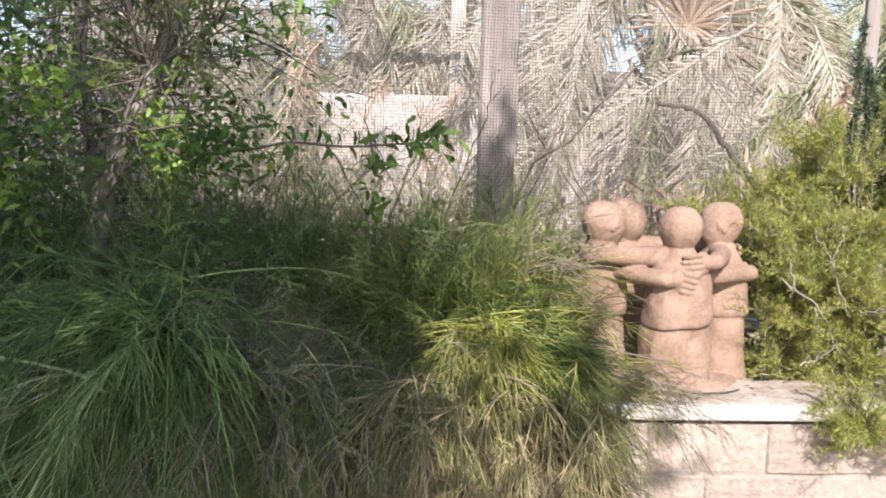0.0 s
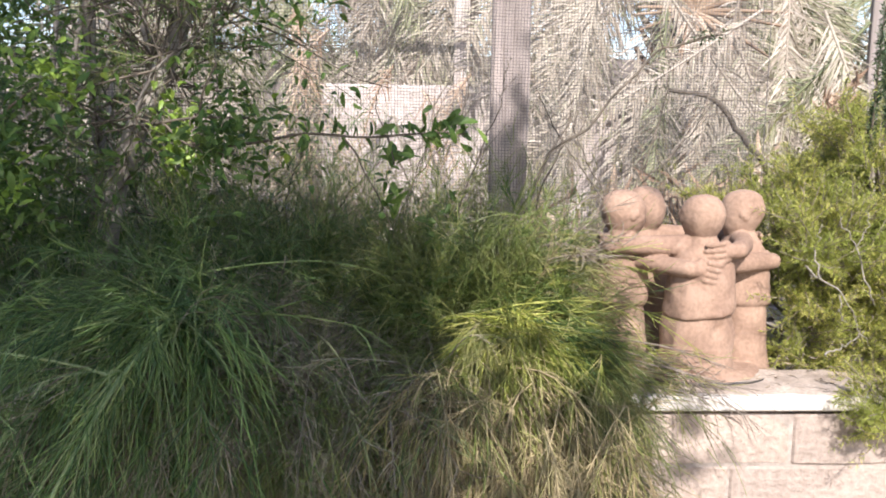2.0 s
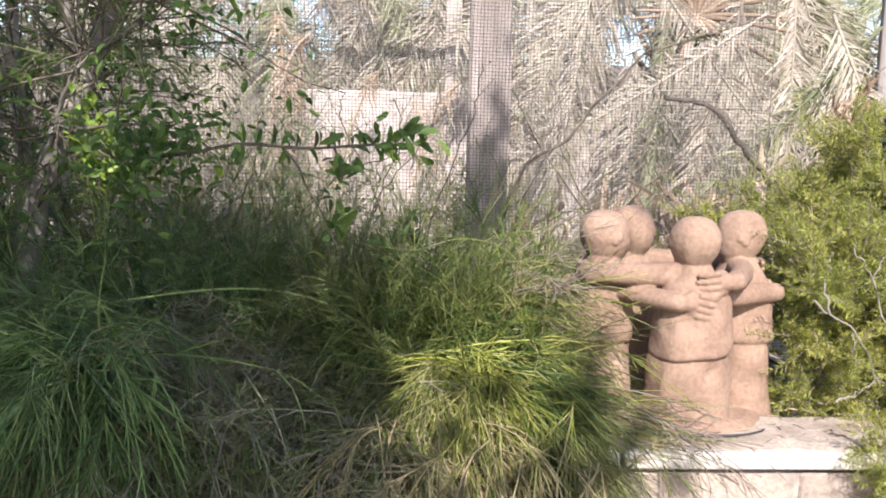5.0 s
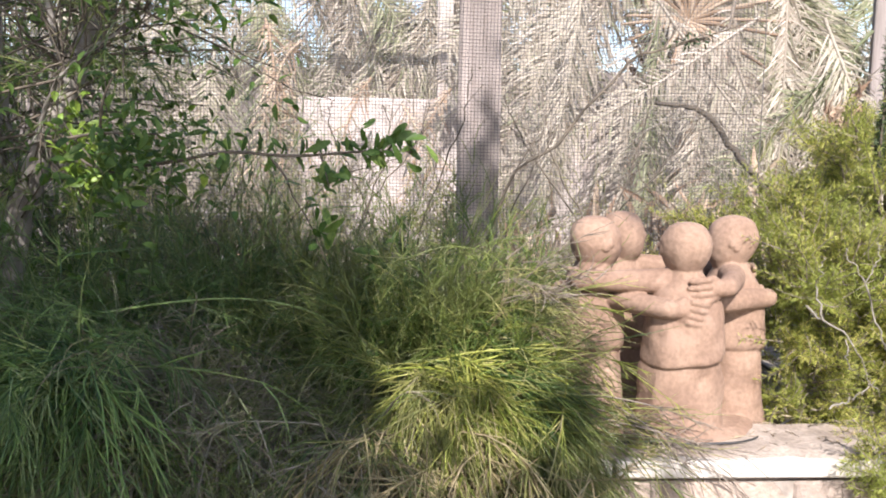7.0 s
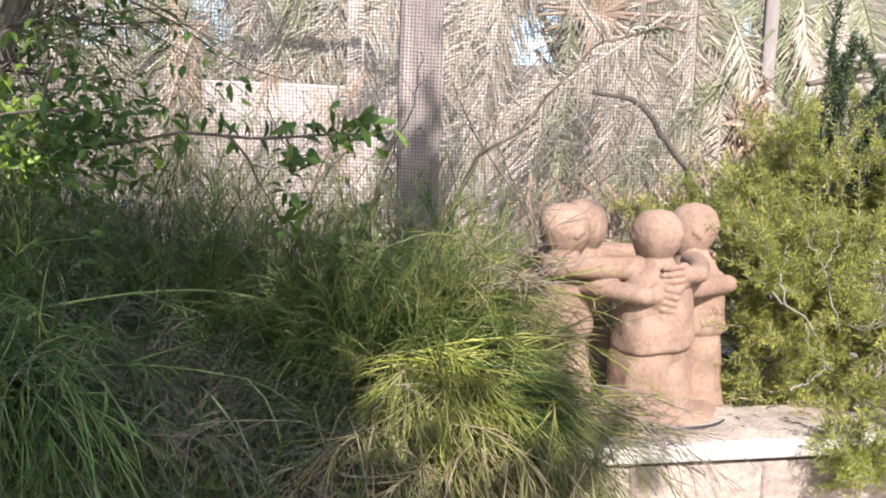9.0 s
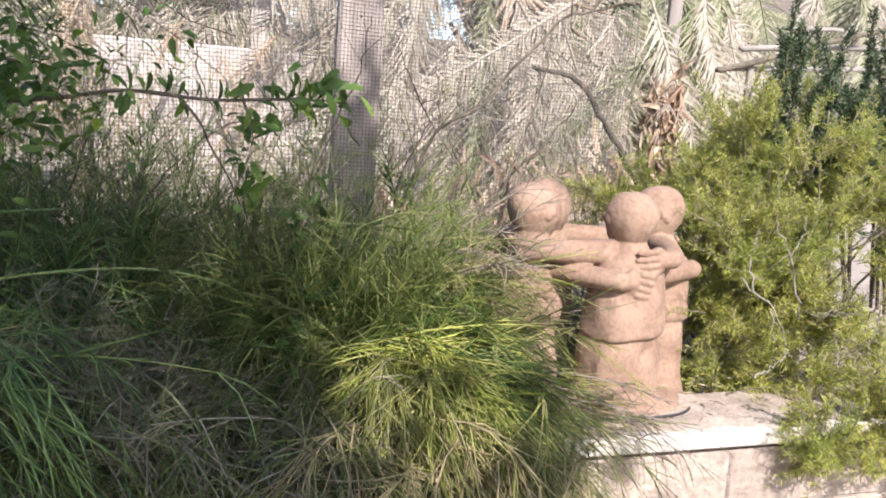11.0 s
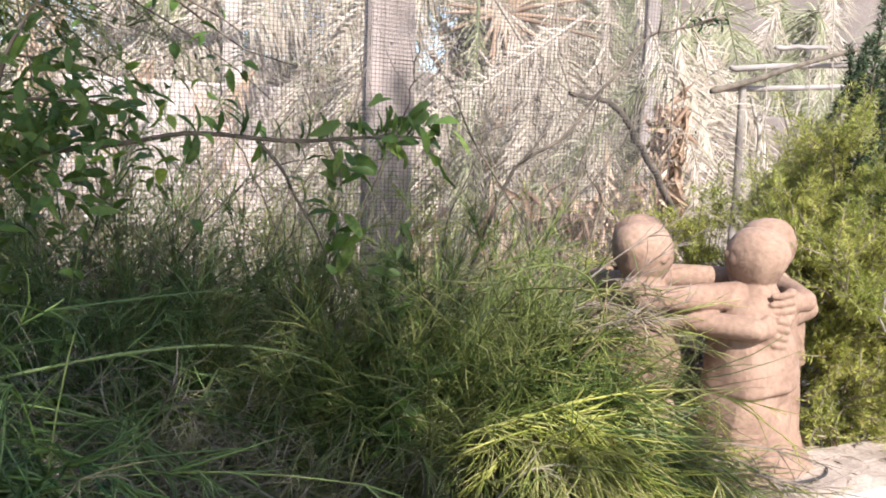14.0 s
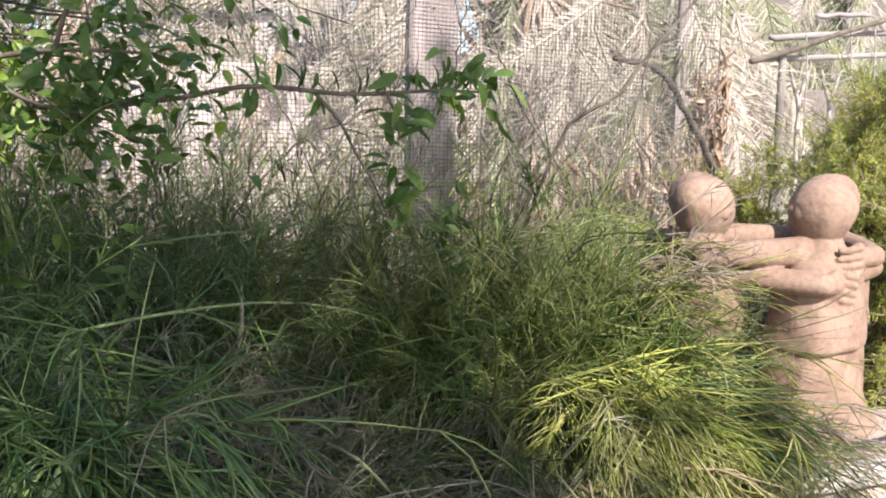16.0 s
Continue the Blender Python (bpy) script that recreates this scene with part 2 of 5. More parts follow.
def leaf_mesh(base, way, face, length, width, curl=0.25, fold=0.25, blunt=False):
    """Folded leaves: base, way, face (N, 3); a rib and two curved halves each."""
    N = len(base)
    s = np.array([0.0, 0.34, 0.72, 1.0])
    w = np.array([0.12, 0.72, 1.0, 0.42]) if blunt else np.array([0.15, 1.0, 0.82, 0.08])
    way = unit(way)
    side = unit(np.cross(way, face))
    face = np.cross(side, way)
    L, W = np.reshape(length, (-1, 1, 1)) * np.ones((N, 1, 1)), np.reshape(width, (-1, 1, 1)) * np.ones((N, 1, 1))
    mid = base[:, None] + way[:, None] * L * s[:, None] - face[:, None] * L * curl * (s**2)[:, None]
    off = side[:, None] * W * 0.5 * w[:, None]
    lift = face[:, None] * W * fold * w[:, None]
    v = np.stack([mid - off + lift, mid, mid + off + lift], 2)
    b0 = np.arange(N)[:, None] * 12 + np.arange(3) * 3
    f = np.stack([np.stack([b0, b0 + 1, b0 + 4, b0 + 3], -1), np.stack([b0 + 1, b0 + 2, b0 + 5, b0 + 4], -1)], 2).reshape(-1, 4)
    return v.reshape(-1, 3), f


def strips(base, way, length, width, curl=0.15):
    """Narrow needle leaves of two faces each."""
    N = len(base)
    way = unit(way)
    side = unit(np.cross(way, rng.normal(size=(N, 3))))
    face = np.cross(side, way)
    L, W = np.reshape(length, (-1, 1)) * np.ones((N, 1)), np.reshape(width, (-1, 1)) * np.ones((N, 1))
    mid = base + way * L * 0.5
    tip = base + way * L - face * L * curl
    v = np.stack([base, mid - side * W / 2, mid + side * W / 2, tip + face * 0, mid + face * W * 0.5], 1)
    b0 = np.arange(N) * 5
    f = np.stack([np.stack([b0, b0 + 1, b0 + 3, b0 + 4], -1), np.stack([b0, b0 + 4, b0 + 3, b0 + 2], -1)], 1).reshape(-1, 4)
    return v.reshape(-1, 3), f


def join(pieces):
    vs, fs, n = [], [], 0
    for v, f in pieces:
        vs.append(v)
        fs.append(f + n)
        n += len(v)
    return np.concatenate(vs), np.concatenate(fs)


def smooth_path(points, k=14):
    """A smooth line through a few points."""
    p = np.asarray(points, float)
    q = np.vstack([2 * p[0] - p[1], p, 2 * p[-1] - p[-2]])
    u = np.linspace(0, len(p) - 1 - 1e-6, k)
    i, t = u.astype(int), (u % 1)[:, None]
    a, b, c, d = q[i], q[i + 1], q[i + 2], q[i + 3]
    return 0.5 * (2 * b + (c - a) * t + (2 * a - 5 * b + 4 * c - d) * t**2 + (3 * b - a - 3 * c + d) * t**3)


def limb(points, r0, r1, k=14, sides=7, wobble=0.0):
    p = smooth_path(points, k)
    p[1:-1] += rng.normal(size=(k - 2, 3)) * wobble
    return tubes(p[None], np.linspace(r0, r1, k)[None], sides)


def box(bm, x0, x1, y0, y1, z0, z1, bevel=0.0, rough=0.0):
    r = bmesh.ops.create_cube(bm, size=1.0)
    for v in r["verts"]:
        v.co = ((x0 + x1) / 2 + v.co.x * (x1 - x0), (y0 + y1) / 2 + v.co.y * (y1 - y0), (z0 + z1) / 2 + v.co.z * (z1 - z0))
    if bevel:
        bmesh.ops.bevel(bm, geom=list({e for v in r["verts"] for e in v.link_edges}), offset=bevel, segments=1, affect="EDGES")
    return bm


# ---- ground and retaining wall ----
WALL_Y, SOIL_Z = 1.475, 0.520


def ground_sheet():
    xs = np.concatenate([[-400, -60, -12, -6], np.linspace(-4, 5, 40), [7, 14, 60, 400]])
    ys = np.concatenate([[-400, -60, -12, -5], np.linspace(-3, 1.46, 10), [1.50, 1.52], np.linspace(1.56, 6.5, 36), [9, 16, 60, 400]])
    X, Y = np.meshgrid(xs, ys)
    inside = Y > 1.51
    Z = np.where(inside, SOIL_Z, 0.0)
    bumps = np.array([[noise.noise((x * 3.1, y * 3.1, 0.3)) for x in xs] for y in ys])
    near = (np.abs(X) < 5) & (Y < 6.4) & (Y > 1.7)
    Z = Z + np.where(near, 0.018 * bumps - 0.01, 0)
    Z = Z - np.where(inside & (Y > 2.6), np.clip((Y - 2.6) * 0.05, 0, 0.1), 0)
    n, m = X.shape
    idx = np.arange(n * m).reshape(n, m)
    f = np.stack([idx[:-1, :-1], idx[:-1, 1:], idx[1:, 1:], idx[1:, :-1]], -1).reshape(-1, 4)
    v = np.stack([X, Y, Z], -1).reshape(-1, 3)
    c = v[f].mean(1)
    return grid_mesh("ground", v, f, [GRAVEL, SOIL], True, ((c[:, 1] > 1.5) & (c[:, 1] < 2.7)).astype(int))


tagged(part("ground", ground_sheet()), "dusty beige ground with darker garden soil behind the wall", "ground", kind="structure")

wall = thing("wall_retaining", (0.3, 1.55, 0), "low retaining wall of rough beige concrete blocks under pale cap stones", "wall", kind="structure")
part("mortar_core", box(bmesh.new(), -2.6, 3.4, WALL_Y - 0.0005, 1.515, 0.0, 0.495), MORTAR, wall)
part("bedding", box(bmesh.new(), -2.6, 3.4, WALL_Y + 0.024, 1.515, 0.495, 0.5055), MORTAR, wall)


def piece_mesh(name, w, d, h, material, bevel, rough, seed):
    """A block or slab, its front face uneven."""
    bm = box(bmesh.new(), 0, w, 0, d, 0, h)
    bmesh.ops.subdivide_edges(bm, edges=[e for e in bm.edges if abs(e.verts[0].co.x - e.verts[1].co.x) > 0.01], cuts=3)
    for v in bm.verts:
        v.co += Vector((0, noise.noise((v.co.x * 17 + seed, v.co.z * 31, seed)) * rough, noise.noise((v.co.x * 9, v.co.y * 40, seed + 4)) * rough * 0.4))
    bmesh.ops.bevel(bm, geom=[e for e in bm.edges if e.calc_face_angle(0) > 0.6], offset=bevel, segments=1, affect="EDGES")
    me = bpy.data.meshes.new(name)
    bm.to_mesh(me)
    bm.free()
    me.materials.append(material)
    return me


# ---- fence ----
FENCE_Y = 2.43
post = thing("fence_post", (0.262, 2.50, 0.5), "square weathered grey-brown timber fence post behind netting", "post")
pb = box(bmesh.new(), 0.210, 0.320, FENCE_Y + 0.008, FENCE_Y + 0.048, 0.45, 1.72, 0.006)
bmesh.ops.subdivide_edges(pb, edges=[e for e in pb.edges if abs(e.verts[0].co.z - e.verts[1].co.z) > 0.3], cuts=12)
for v in pb.verts:
    v.co += Vector((noise.noise((v.co.z * 5, v.co.x * 9, 1)), noise.noise((v.co.z * 5, v.co.y * 9, 7)), 0)) * 0.004
part("post", pb, POST_WOOD, post)
for z in (1.02, 1.21):
    part("nail", box(bmesh.new(), 0.260, 0.266, FENCE_Y + 0.006, FENCE_Y + 0.016, z - 0.003, z + 0.003, 0.001), DARK_TWIG, post, "dark nail head")

NET_X0, NET_X1, NET_Z0, NET_Z1, PITCH = -1.75, 1.0, 0.50, 1.66, 0.0088
net = thing("fence_netting", (0, FENCE_Y, 0.5), "fine square grey netting stretched across the fence", "netting")


def net_wires(upright):
    n = int((NET_X1 - NET_X0 if upright else NET_Z1 - NET_Z0) / PITCH)
    k = 14
    along = np.linspace(0, 1, k)
    p = np.zeros((n, k, 3))
    off = (np.arange(n) * PITCH)[:, None]
    if upright:
        p[..., 0], p[..., 2] = NET_X0 + off, NET_Z0 + (NET_Z1 - NET_Z0) * along
    else:
        p[..., 0], p[..., 2] = NET_X0 + (NET_X1 - NET_X0) * along, NET_Z0 + off
    x, z = p[..., 0].copy(), p[..., 2].copy()
    p[..., 0] += 0.006 * np.sin(z * 4.1 + x * 1.3)
    p[..., 2] += 0.007 * np.sin(x * 3.3 + z * 2.1)
    p[..., 1] = FENCE_Y + 0.005 * np.sin(x * 2.7) * np.sin(z * 3.9)
    return tubes(p, np.full((n, k), 0.00074), 3)


part("edge_wire", grid_mesh("edge_wire", *limb([(NET_X1 + 0.004, FENCE_Y, NET_Z0), (NET_X1 + 0.008, FENCE_Y, 1.1), (NET_X1 + 0.002, FENCE_Y, NET_Z1)], 0.0013, 0.0013, 12, 6), NETTING), None, net, "thicker edge wire")
part("net_sheet", grid_mesh("net_sheet", *join([net_wires(True), net_wires(False)]), NETTING), None, net, kind="stuff")

# ---- sculpture ----
def ring_figures():
    bm = bmesh.new()
    c = Vector((0.53, 1.70, 0))

    def ball(at, r, sx=1.0, sy=1.0, sz=1.0, turn=0.0):
        m = Matrix.Translation(at) @ Matrix.Rotation(turn, 4, "Z") @ Matrix.Diagonal((sx, sy, sz, 1))
        bmesh.ops.create_icosphere(bm, subdivisions=3, radius=r, matrix=m)

    def bar(a, b, ra, rb):
        a, b = Vector(a), Vector(b)
        m = Matrix.Translation((a + b) / 2) @ (b - a).to_track_quat("Z", "Y").to_matrix().to_4x4()
        bmesh.ops.create_cone(bm, cap_ends=True, segments=20, radius1=ra, radius2=rb, depth=(b - a).length, matrix=m)
        for p, r in ((a, ra), (b, rb)):
            bmesh.ops.create_icosphere(bm, subdivisions=2, radius=r, matrix=Matrix.Translation(p))

    def loft(at, turn, rows, square=0.8, tilt=0.0, k=0, segs=44, uneven=0.0):
        """Oval rings: height, half width, half depth, shift inward."""
        rings = []
        for z, w, d, s in smooth_path(rows, k) if k else rows:
            ring = []
            for i in range(segs):
                t = i / segs * 2 * math.pi
                ct, st = math.cos(t), math.sin(t)
                grow = 1 + uneven * noise.noise((ct * 1.7 + at[0] * 9, st * 1.7, z * 21))
                p = Vector((w * grow * math.copysign(abs(ct) ** square, ct), d * grow * math.copysign(abs(st) ** square, st) + s, z + tilt * w * ct))
                ring.append(bm.verts.new(Vector(at) + Matrix.Rotation(turn, 3, "Z") @ p))
            rings.append(ring)
        for a, b in zip(rings, rings[1:]):
            for i in range(segs):
                bm.faces.new((a[i], a[(i + 1) % segs], b[(i + 1) % segs], b[i]))
        bm.faces.new(rings[0][::-1])
        bm.faces.new(rings[-1])

    spots = [Vector((0.540, 1.598, 0)), Vector((0.663, 1.708, 0)), Vector((0.484, 1.808, 0)), Vector((0.403, 1.690, 0))]
    for j, p in enumerate(spots):
        inward = (c - p).normalized()
        turn = math.atan2(inward.y, inward.x) - math.pi / 2
        side = Vector((-inward.y, inward.x, 0))
        # legs under the hem, hip roll, back and shoulders
        loft(p, turn, [(0.520, 0.082, 0.064, 0), (0.536, 0.077, 0.060, 0), (0.56, 0.072, 0.055, 0), (0.60, 0.069, 0.052, 0), (0.635, 0.067, 0.051, 0), (0.668, 0.060, 0.046, 0)], 0.8, 0.0, 22, uneven=0.10)
        tilt = (0.10, -0.06, 0.06, 0.10)[j]
        loft(p, turn, [(0.656, 0.059, 0.051, 0), (0.659, 0.0645, 0.0555, -0.001), (0.668, 0.0668, 0.0575, -0.001), (0.690, 0.0655, 0.0560, -0.001), (0.715, 0.0635, 0.0530, -0.001), (0.740, 0.0615, 0.0500, 0), (0.762, 0.0570, 0.0460, 0.001), (0.780, 0.049, 0.039, 0.003), (0.796, 0.034, 0.031, 0.003), (0.812, 0.025, 0.026, 0.003)], 0.8, tilt, 30, uneven=0.06)
        bar(p + Vector((0, 0, 0.780)), p + Vector((0, 0, 0.820)), 0.027, 0.024)
        tall = (0.0, 0.004, 0.002, 0.001)[j]
        loft(p + inward * 0.004, turn, [(0.792, 0.020, 0.022, 0.004), (0.803, 0.024, 0.028, 0.005), (0.816, 0.0315, 0.037, 0.004), (0.831, 0.0375, 0.0435, 0.002), (0.846, 0.0402, 0.0455, 0), (0.860, 0.0395, 0.0440, -0.001), (0.872 + tall, 0.0345, 0.038, -0.002), (0.881 + tall, 0.0265, 0.029, -0.002), (0.886 + tall, 0.018, 0.020, -0.002), (0.8885 + tall, 0.007, 0.008, -0.002)], 0.95, 0.0, 40, uneven=0.05)
        ball(p + inward * 0.0455 + Vector((0, 0, 0.832)), 0.0050, 0.9, 1.1, 1.5, turn)
        for s in (-1, 1):
            ear = p + inward * 0.012 + side * s * 0.0385 + Vector((0, 0, 0.842))
            ball(ear, 0.0085, 0.45, 0.9, 1.35, turn)
            ball(ear + inward * 0.010 + Vector((0, 0, 0.004)), 0.006, 0.5, 0.8, 1.3, turn)
            ball(p - inward * 0.0195 + side * s * 0.027 + Vector((0, 0, 0.634)), 0.031, 0.9, 0.9, 0.95, turn)
            ball(p - inward * 0.016 + side * s * 0.024 + Vector((0, 0, 0.757)), 0.024, 1.0, 0.8, 1.1, turn)
    for k, p in enumerate(spots):
        for q, high in ((spots[(k + 1) % 4], 0.751), (spots[k - 1], 0.786)):
            ip, iq = (c - p).normalized(), (c - q).normalized()
            way = (q - p).normalized()
            along = (way - iq * way.dot(iq)).normalized()
            low = high < 0.77
            start = p + way * 0.018 - ip * 0.006 + Vector((0, 0, high + 0.003))
            palm = q - iq * (0.042 if low else 0.036) - along * (0.020 if low else 0.030) + Vector((0, 0, high + (-0.004 if low else -0.004)))
            reach = (along + Vector((0, 0, -0.22 if low else -0.12)) + iq * 0.12).normalized()
            over = reach.cross(iq).normalized()
            wrist = palm - along * 0.026 - iq * 0.003 + Vector((0, 0, 0.004))
            mid = (start + wrist) / 2 - (ip + iq).normalized() * 0.006
            bar(start, mid, 0.0225, 0.0195)
            bar(mid, wrist, 0.0190, 0.0165)
            bar(wrist, palm, 0.0165, 0.0120)
            ball(palm + along * 0.002, 0.0225, 0.95, 0.50, 1.05, math.atan2(along.y, along.x))
            for f in range(4):
                a = palm + over * (0.0172 - f * 0.0115) + along * 0.008 - iq * 0.0085
                m = a + reach * 0.018 - iq * 0.001
                bar(a, m, 0.0052, 0.0050)
                bar(m, m + reach * (0.016 - 0.003 * abs(f - 1)) + iq * 0.005, 0.0050, 0.0040)
    loft(Vector((0.532, 1.695, 0)), 0.0, [(0.505, 0.172, 0.166, 0), (0.526, 0.168, 0.164, 0), (0.540, 0.158, 0.158, 0), (0.549, 0.140, 0.140, 0)], 0.85, 0.0, 10, 64, 0.14)
    dents = ((Vector((0.49, 1.56, 0.703)), 0.010, 0.006), (Vector((0.566, 1.545, 0.634)), 0.015, 0.011), (Vector((0.515, 1.545, 0.725)), 0.02, 0.004), (Vector((0.50, 1.54, 0.60)), 0.025, 0.005))
    for v in bm.verts:
        p = v.co.copy()
        v.co += noise.noise_vector(p * 55) * 0.0011 + noise.noise_vector(p * 19) * 0.0016
        for at, r, deep in dents:
            v.co.y += deep * math.exp(-((p - at).length / r) ** 2)
    me = bpy.data.meshes.new("figure_ring_sculpture")
    bm.to_mesh(me)
    bm.free()
    me.materials.append(TERRACOTTA)
    ob = new("figure_ring_sculpture", me)
    r = ob.modifiers.new("fuse", "REMESH")
    r.mode, r.voxel_size, r.use_smooth_shade = "VOXEL", 0.0019, True
    s = ob.modifiers.new("soften", "SMOOTH")
    s.factor, s.iterations = 0.5, 1
    return ob


tagged(ring_figures(), "pink-orange terracotta sculpture of a ring of embracing figures on the wall", "sculpture")

# ---- plants: wispy arching sprays ----
rng = np.random.default_rng(20)
def spray_set(roots, ways, length, droop, twigs=16, twig_len=0.12, spread=0.5, r_main=0.0013, r_twig=0.00080, whorl=True, late=0.15):
    """Arching stems with thin branchlets; gives the tubes of both."""
    N = len(roots)
    s = np.linspace(0, 1, 7)
    ways = unit(ways)
    L, D = np.reshape(length, (-1, 1, 1)) * np.ones((N, 1, 1)), np.reshape(droop, (-1, 1, 1)) * np.ones((N, 1, 1))
    sway = rng.normal(size=(N, 1, 3)) * 0.18
    main = roots[:, None] + ways[:, None] * L * s[:, None] - UP * L * D * (s**2)[:, None] + sway * L * (s**2)[:, None]
    out = [tubes(main, np.linspace(1, 0.45, 7)[None] * r_main * rng.uniform(0.8, 1.3, (N, 1)), 3)]
    if twigs:
        twigs = max(3, round(twigs * 1.0))
        M = N * twigs
        i = np.repeat(np.arange(N), twigs)
        u = late + (1 - late) * rng.random(M)
        if whorl:
            u = np.clip(np.round(u * 7) / 7 + rng.normal(size=M) * 0.012, 0.05, 1)
        u = u[:, None]
        Li, Di = L[i, 0], D[i, 0]
        base = roots[i] + ways[i] * Li * u - UP * Li * Di * u**2 + sway[i, 0] * Li * u**2
        tan = unit(ways[i] - 2 * UP * Di * u + 2 * sway[i, 0] * u)
        perp = unit(np.cross(tan, rng.normal(size=(M, 3))))
        d = unit(tan + perp * spread * rng.uniform(0.3, 1.9, (M, 1)))
        tl = (twig_len * rng.uniform(0.5, 1.25, M) * (1.1 - 0.35 * u[:, 0]))[:, None, None]
        t = np.array([0.0, 0.38, 0.72, 1.0])
        bend = rng.normal(size=(M, 1, 3)) * 0.25
        tw = base[:, None] + d[:, None] * tl * t[:, None] - UP * tl * (t**2)[:, None] * rng.uniform(0.0, 0.45, (M, 1, 1)) + bend * tl * (t**2)[:, None]
        out.append(tubes(tw, np.array([1, 0.95, 0.75, 0.15])[None] * r_twig * rng.uniform(0.7, 1.35, (M, 1)), 3))
    return join(out)


def scatter(n, lo, hi):
    return rng.uniform(lo, hi, (n, 3))


def aim(n, mean, jitter):
    return unit(np.asarray(mean, float) + rng.normal(size=(n, 3)) * np.asarray(jitter))


def clump(at, label, sets):
    ob = thing("spray_grass", at, label, "ornamental grass", "grass mounds over the wall")
    for name, material, pieces in sets:
        part(name, grid_mesh(name, *join(pieces), material), None, ob, kind="stuff")
    return ob


def mound(centre, radii, n, length=0.13, twigs=14, twig_len=0.075, droop=0.35, spread=0.6, lift=0.0, fine=1.0):
    """Short tufts all over a mound, pointing outward in every way."""
    d = unit(rng.normal(size=(n * 4, 3)))
    d = d[(d[:, 1] < 0.25) & (d[:, 2] > -0.55)][:n]
    at = np.array(centre) + d * np.array(radii) * rng.uniform(0.7, 1.0, (len(d), 1))
    w = unit(d * 0.6 + rng.normal(size=d.shape) * 0.55 + UP * lift)
    return spray_set(at, w, rng.uniform(0.5, 1.3, len(d)) * length, rng.uniform(0.1, 1.5, len(d)) * droop, twigs, twig_len, spread, 0.0013 * fine, 0.00080 * fine)


# mound with a knot of pale stems, spilling over the wall beside the sculpture
clump((0.2, 1.6, 0.52), "yellow-green wispy grass mound drooping over the wall", [
    ("green_sprays", GREEN_BLADE, [
        spray_set(scatter(60, (0.08, 1.54, 0.54), (0.28, 1.75, 0.66)), aim(60, (0.15, -0.45, 0.85), (0.35, 0.25, 0.2)), rng.uniform(0.16, 0.28, 60), rng.uniform(0.5, 1.1, 60), 22, 0.13, 0.5),
        spray_set(scatter(64, (0.15, 1.46, 0.60), (0.25, 1.55, 0.68)), aim(64, (0.78, -0.36, -0.1), (0.22, 0.2, 0.2)), rng.uniform(0.12, 0.20, 64), rng.uniform(0.5, 1.2, 64), 18, 0.11, 0.4),
        mound((0.24, 1.58, 0.42), (0.14, 0.19, 0.22), 60, 0.11),
        mound((0.06, 1.62, 0.44), (0.16, 0.22, 0.25), 60)]),
    ("yellow_sprays", YELLOW_BLADE, [
        mound((0.20, 1.58, 0.47), (0.15, 0.19, 0.20), 40, 0.12),
        spray_set(scatter(52, (0.08, 1.46, 0.62), (0.22, 1.55, 0.670)), aim(52, (0.2, -0.8, 0.2), (0.42, 0.2, 0.2)), rng.uniform(0.06, 0.14, 52), rng.uniform(0.5, 1.4, 52), 16, 0.10, 0.5),
        spray_set(scatter(12, (0.22, 1.42, 0.54), (0.32, 1.52, 0.62)), aim(12, (0.35, -0.5, 0.0), (0.25, 0.2, 0.2)), rng.uniform(0.14, 0.24, 12), rng.uniform(0.7, 1.3, 12), 16, 0.12, 0.4)]),
    ("knot_stems", KNOT_STEM, [
        spray_set(scatter(34, (0.12, 1.495, 0.650), (0.18, 1.54, 0.680)), aim(34, (0.30, -0.8, 0.15), (0.5, 0.25, 0.3)), rng.uniform(0.08, 0.19, 34), rng.uniform(0.5, 1.5, 34), 8, 0.09, 0.35, 0.0015, 0.0010),
        spray_set(scatter(7, (0.11, 1.49, 0.650), (0.16, 1.53, 0.672)), aim(7, (1.0, -0.25, 0.12), (0.1, 0.15, 0.12)), rng.uniform(0.14, 0.20, 7), rng.uniform(0.15, 0.5, 7), 6, 0.08, 0.3, 0.0015, 0.0010),
        spray_set(scatter(7, (0.10, 1.49, 0.650), (0.15, 1.53, 0.672)), aim(7, (-1.0, -0.3, 0.0), (0.1, 0.15, 0.15)), rng.uniform(0.06, 0.13, 7), rng.uniform(0.2, 0.6, 7), 5, 0.06, 0.3, 0.0015, 0.0010)]),
    ("straw_sprays", STRAW_BLADE, [
        spray_set(scatter(190, (-0.02, 1.36, 0.44), (0.21, 1.44, 0.63)), aim(190, (0.0, -0.5, -0.3), (0.35, 0.2, 0.25)), rng.uniform(0.10, 0.24, 190), rng.uniform(0.8, 1.8, 190), 14, 0.1, 0.45, 0.0014, 0.0009),
        mound((0.20, 1.55, 0.31), (0.17, 0.24, 0.25), 130, 0.13, 14),
        spray_set(scatter(330, (0.03, 1.27, 0.30), (0.33, 1.42, 0.58)), aim(330, (0.0, -0.30, -0.40), (0.3, 0.2, 0.2)), rng.uniform(0.12, 0.26, 330), rng.uniform(0.5, 1.1, 330), 16, 0.1, 0.5, 0.0013, 0.0008)])])

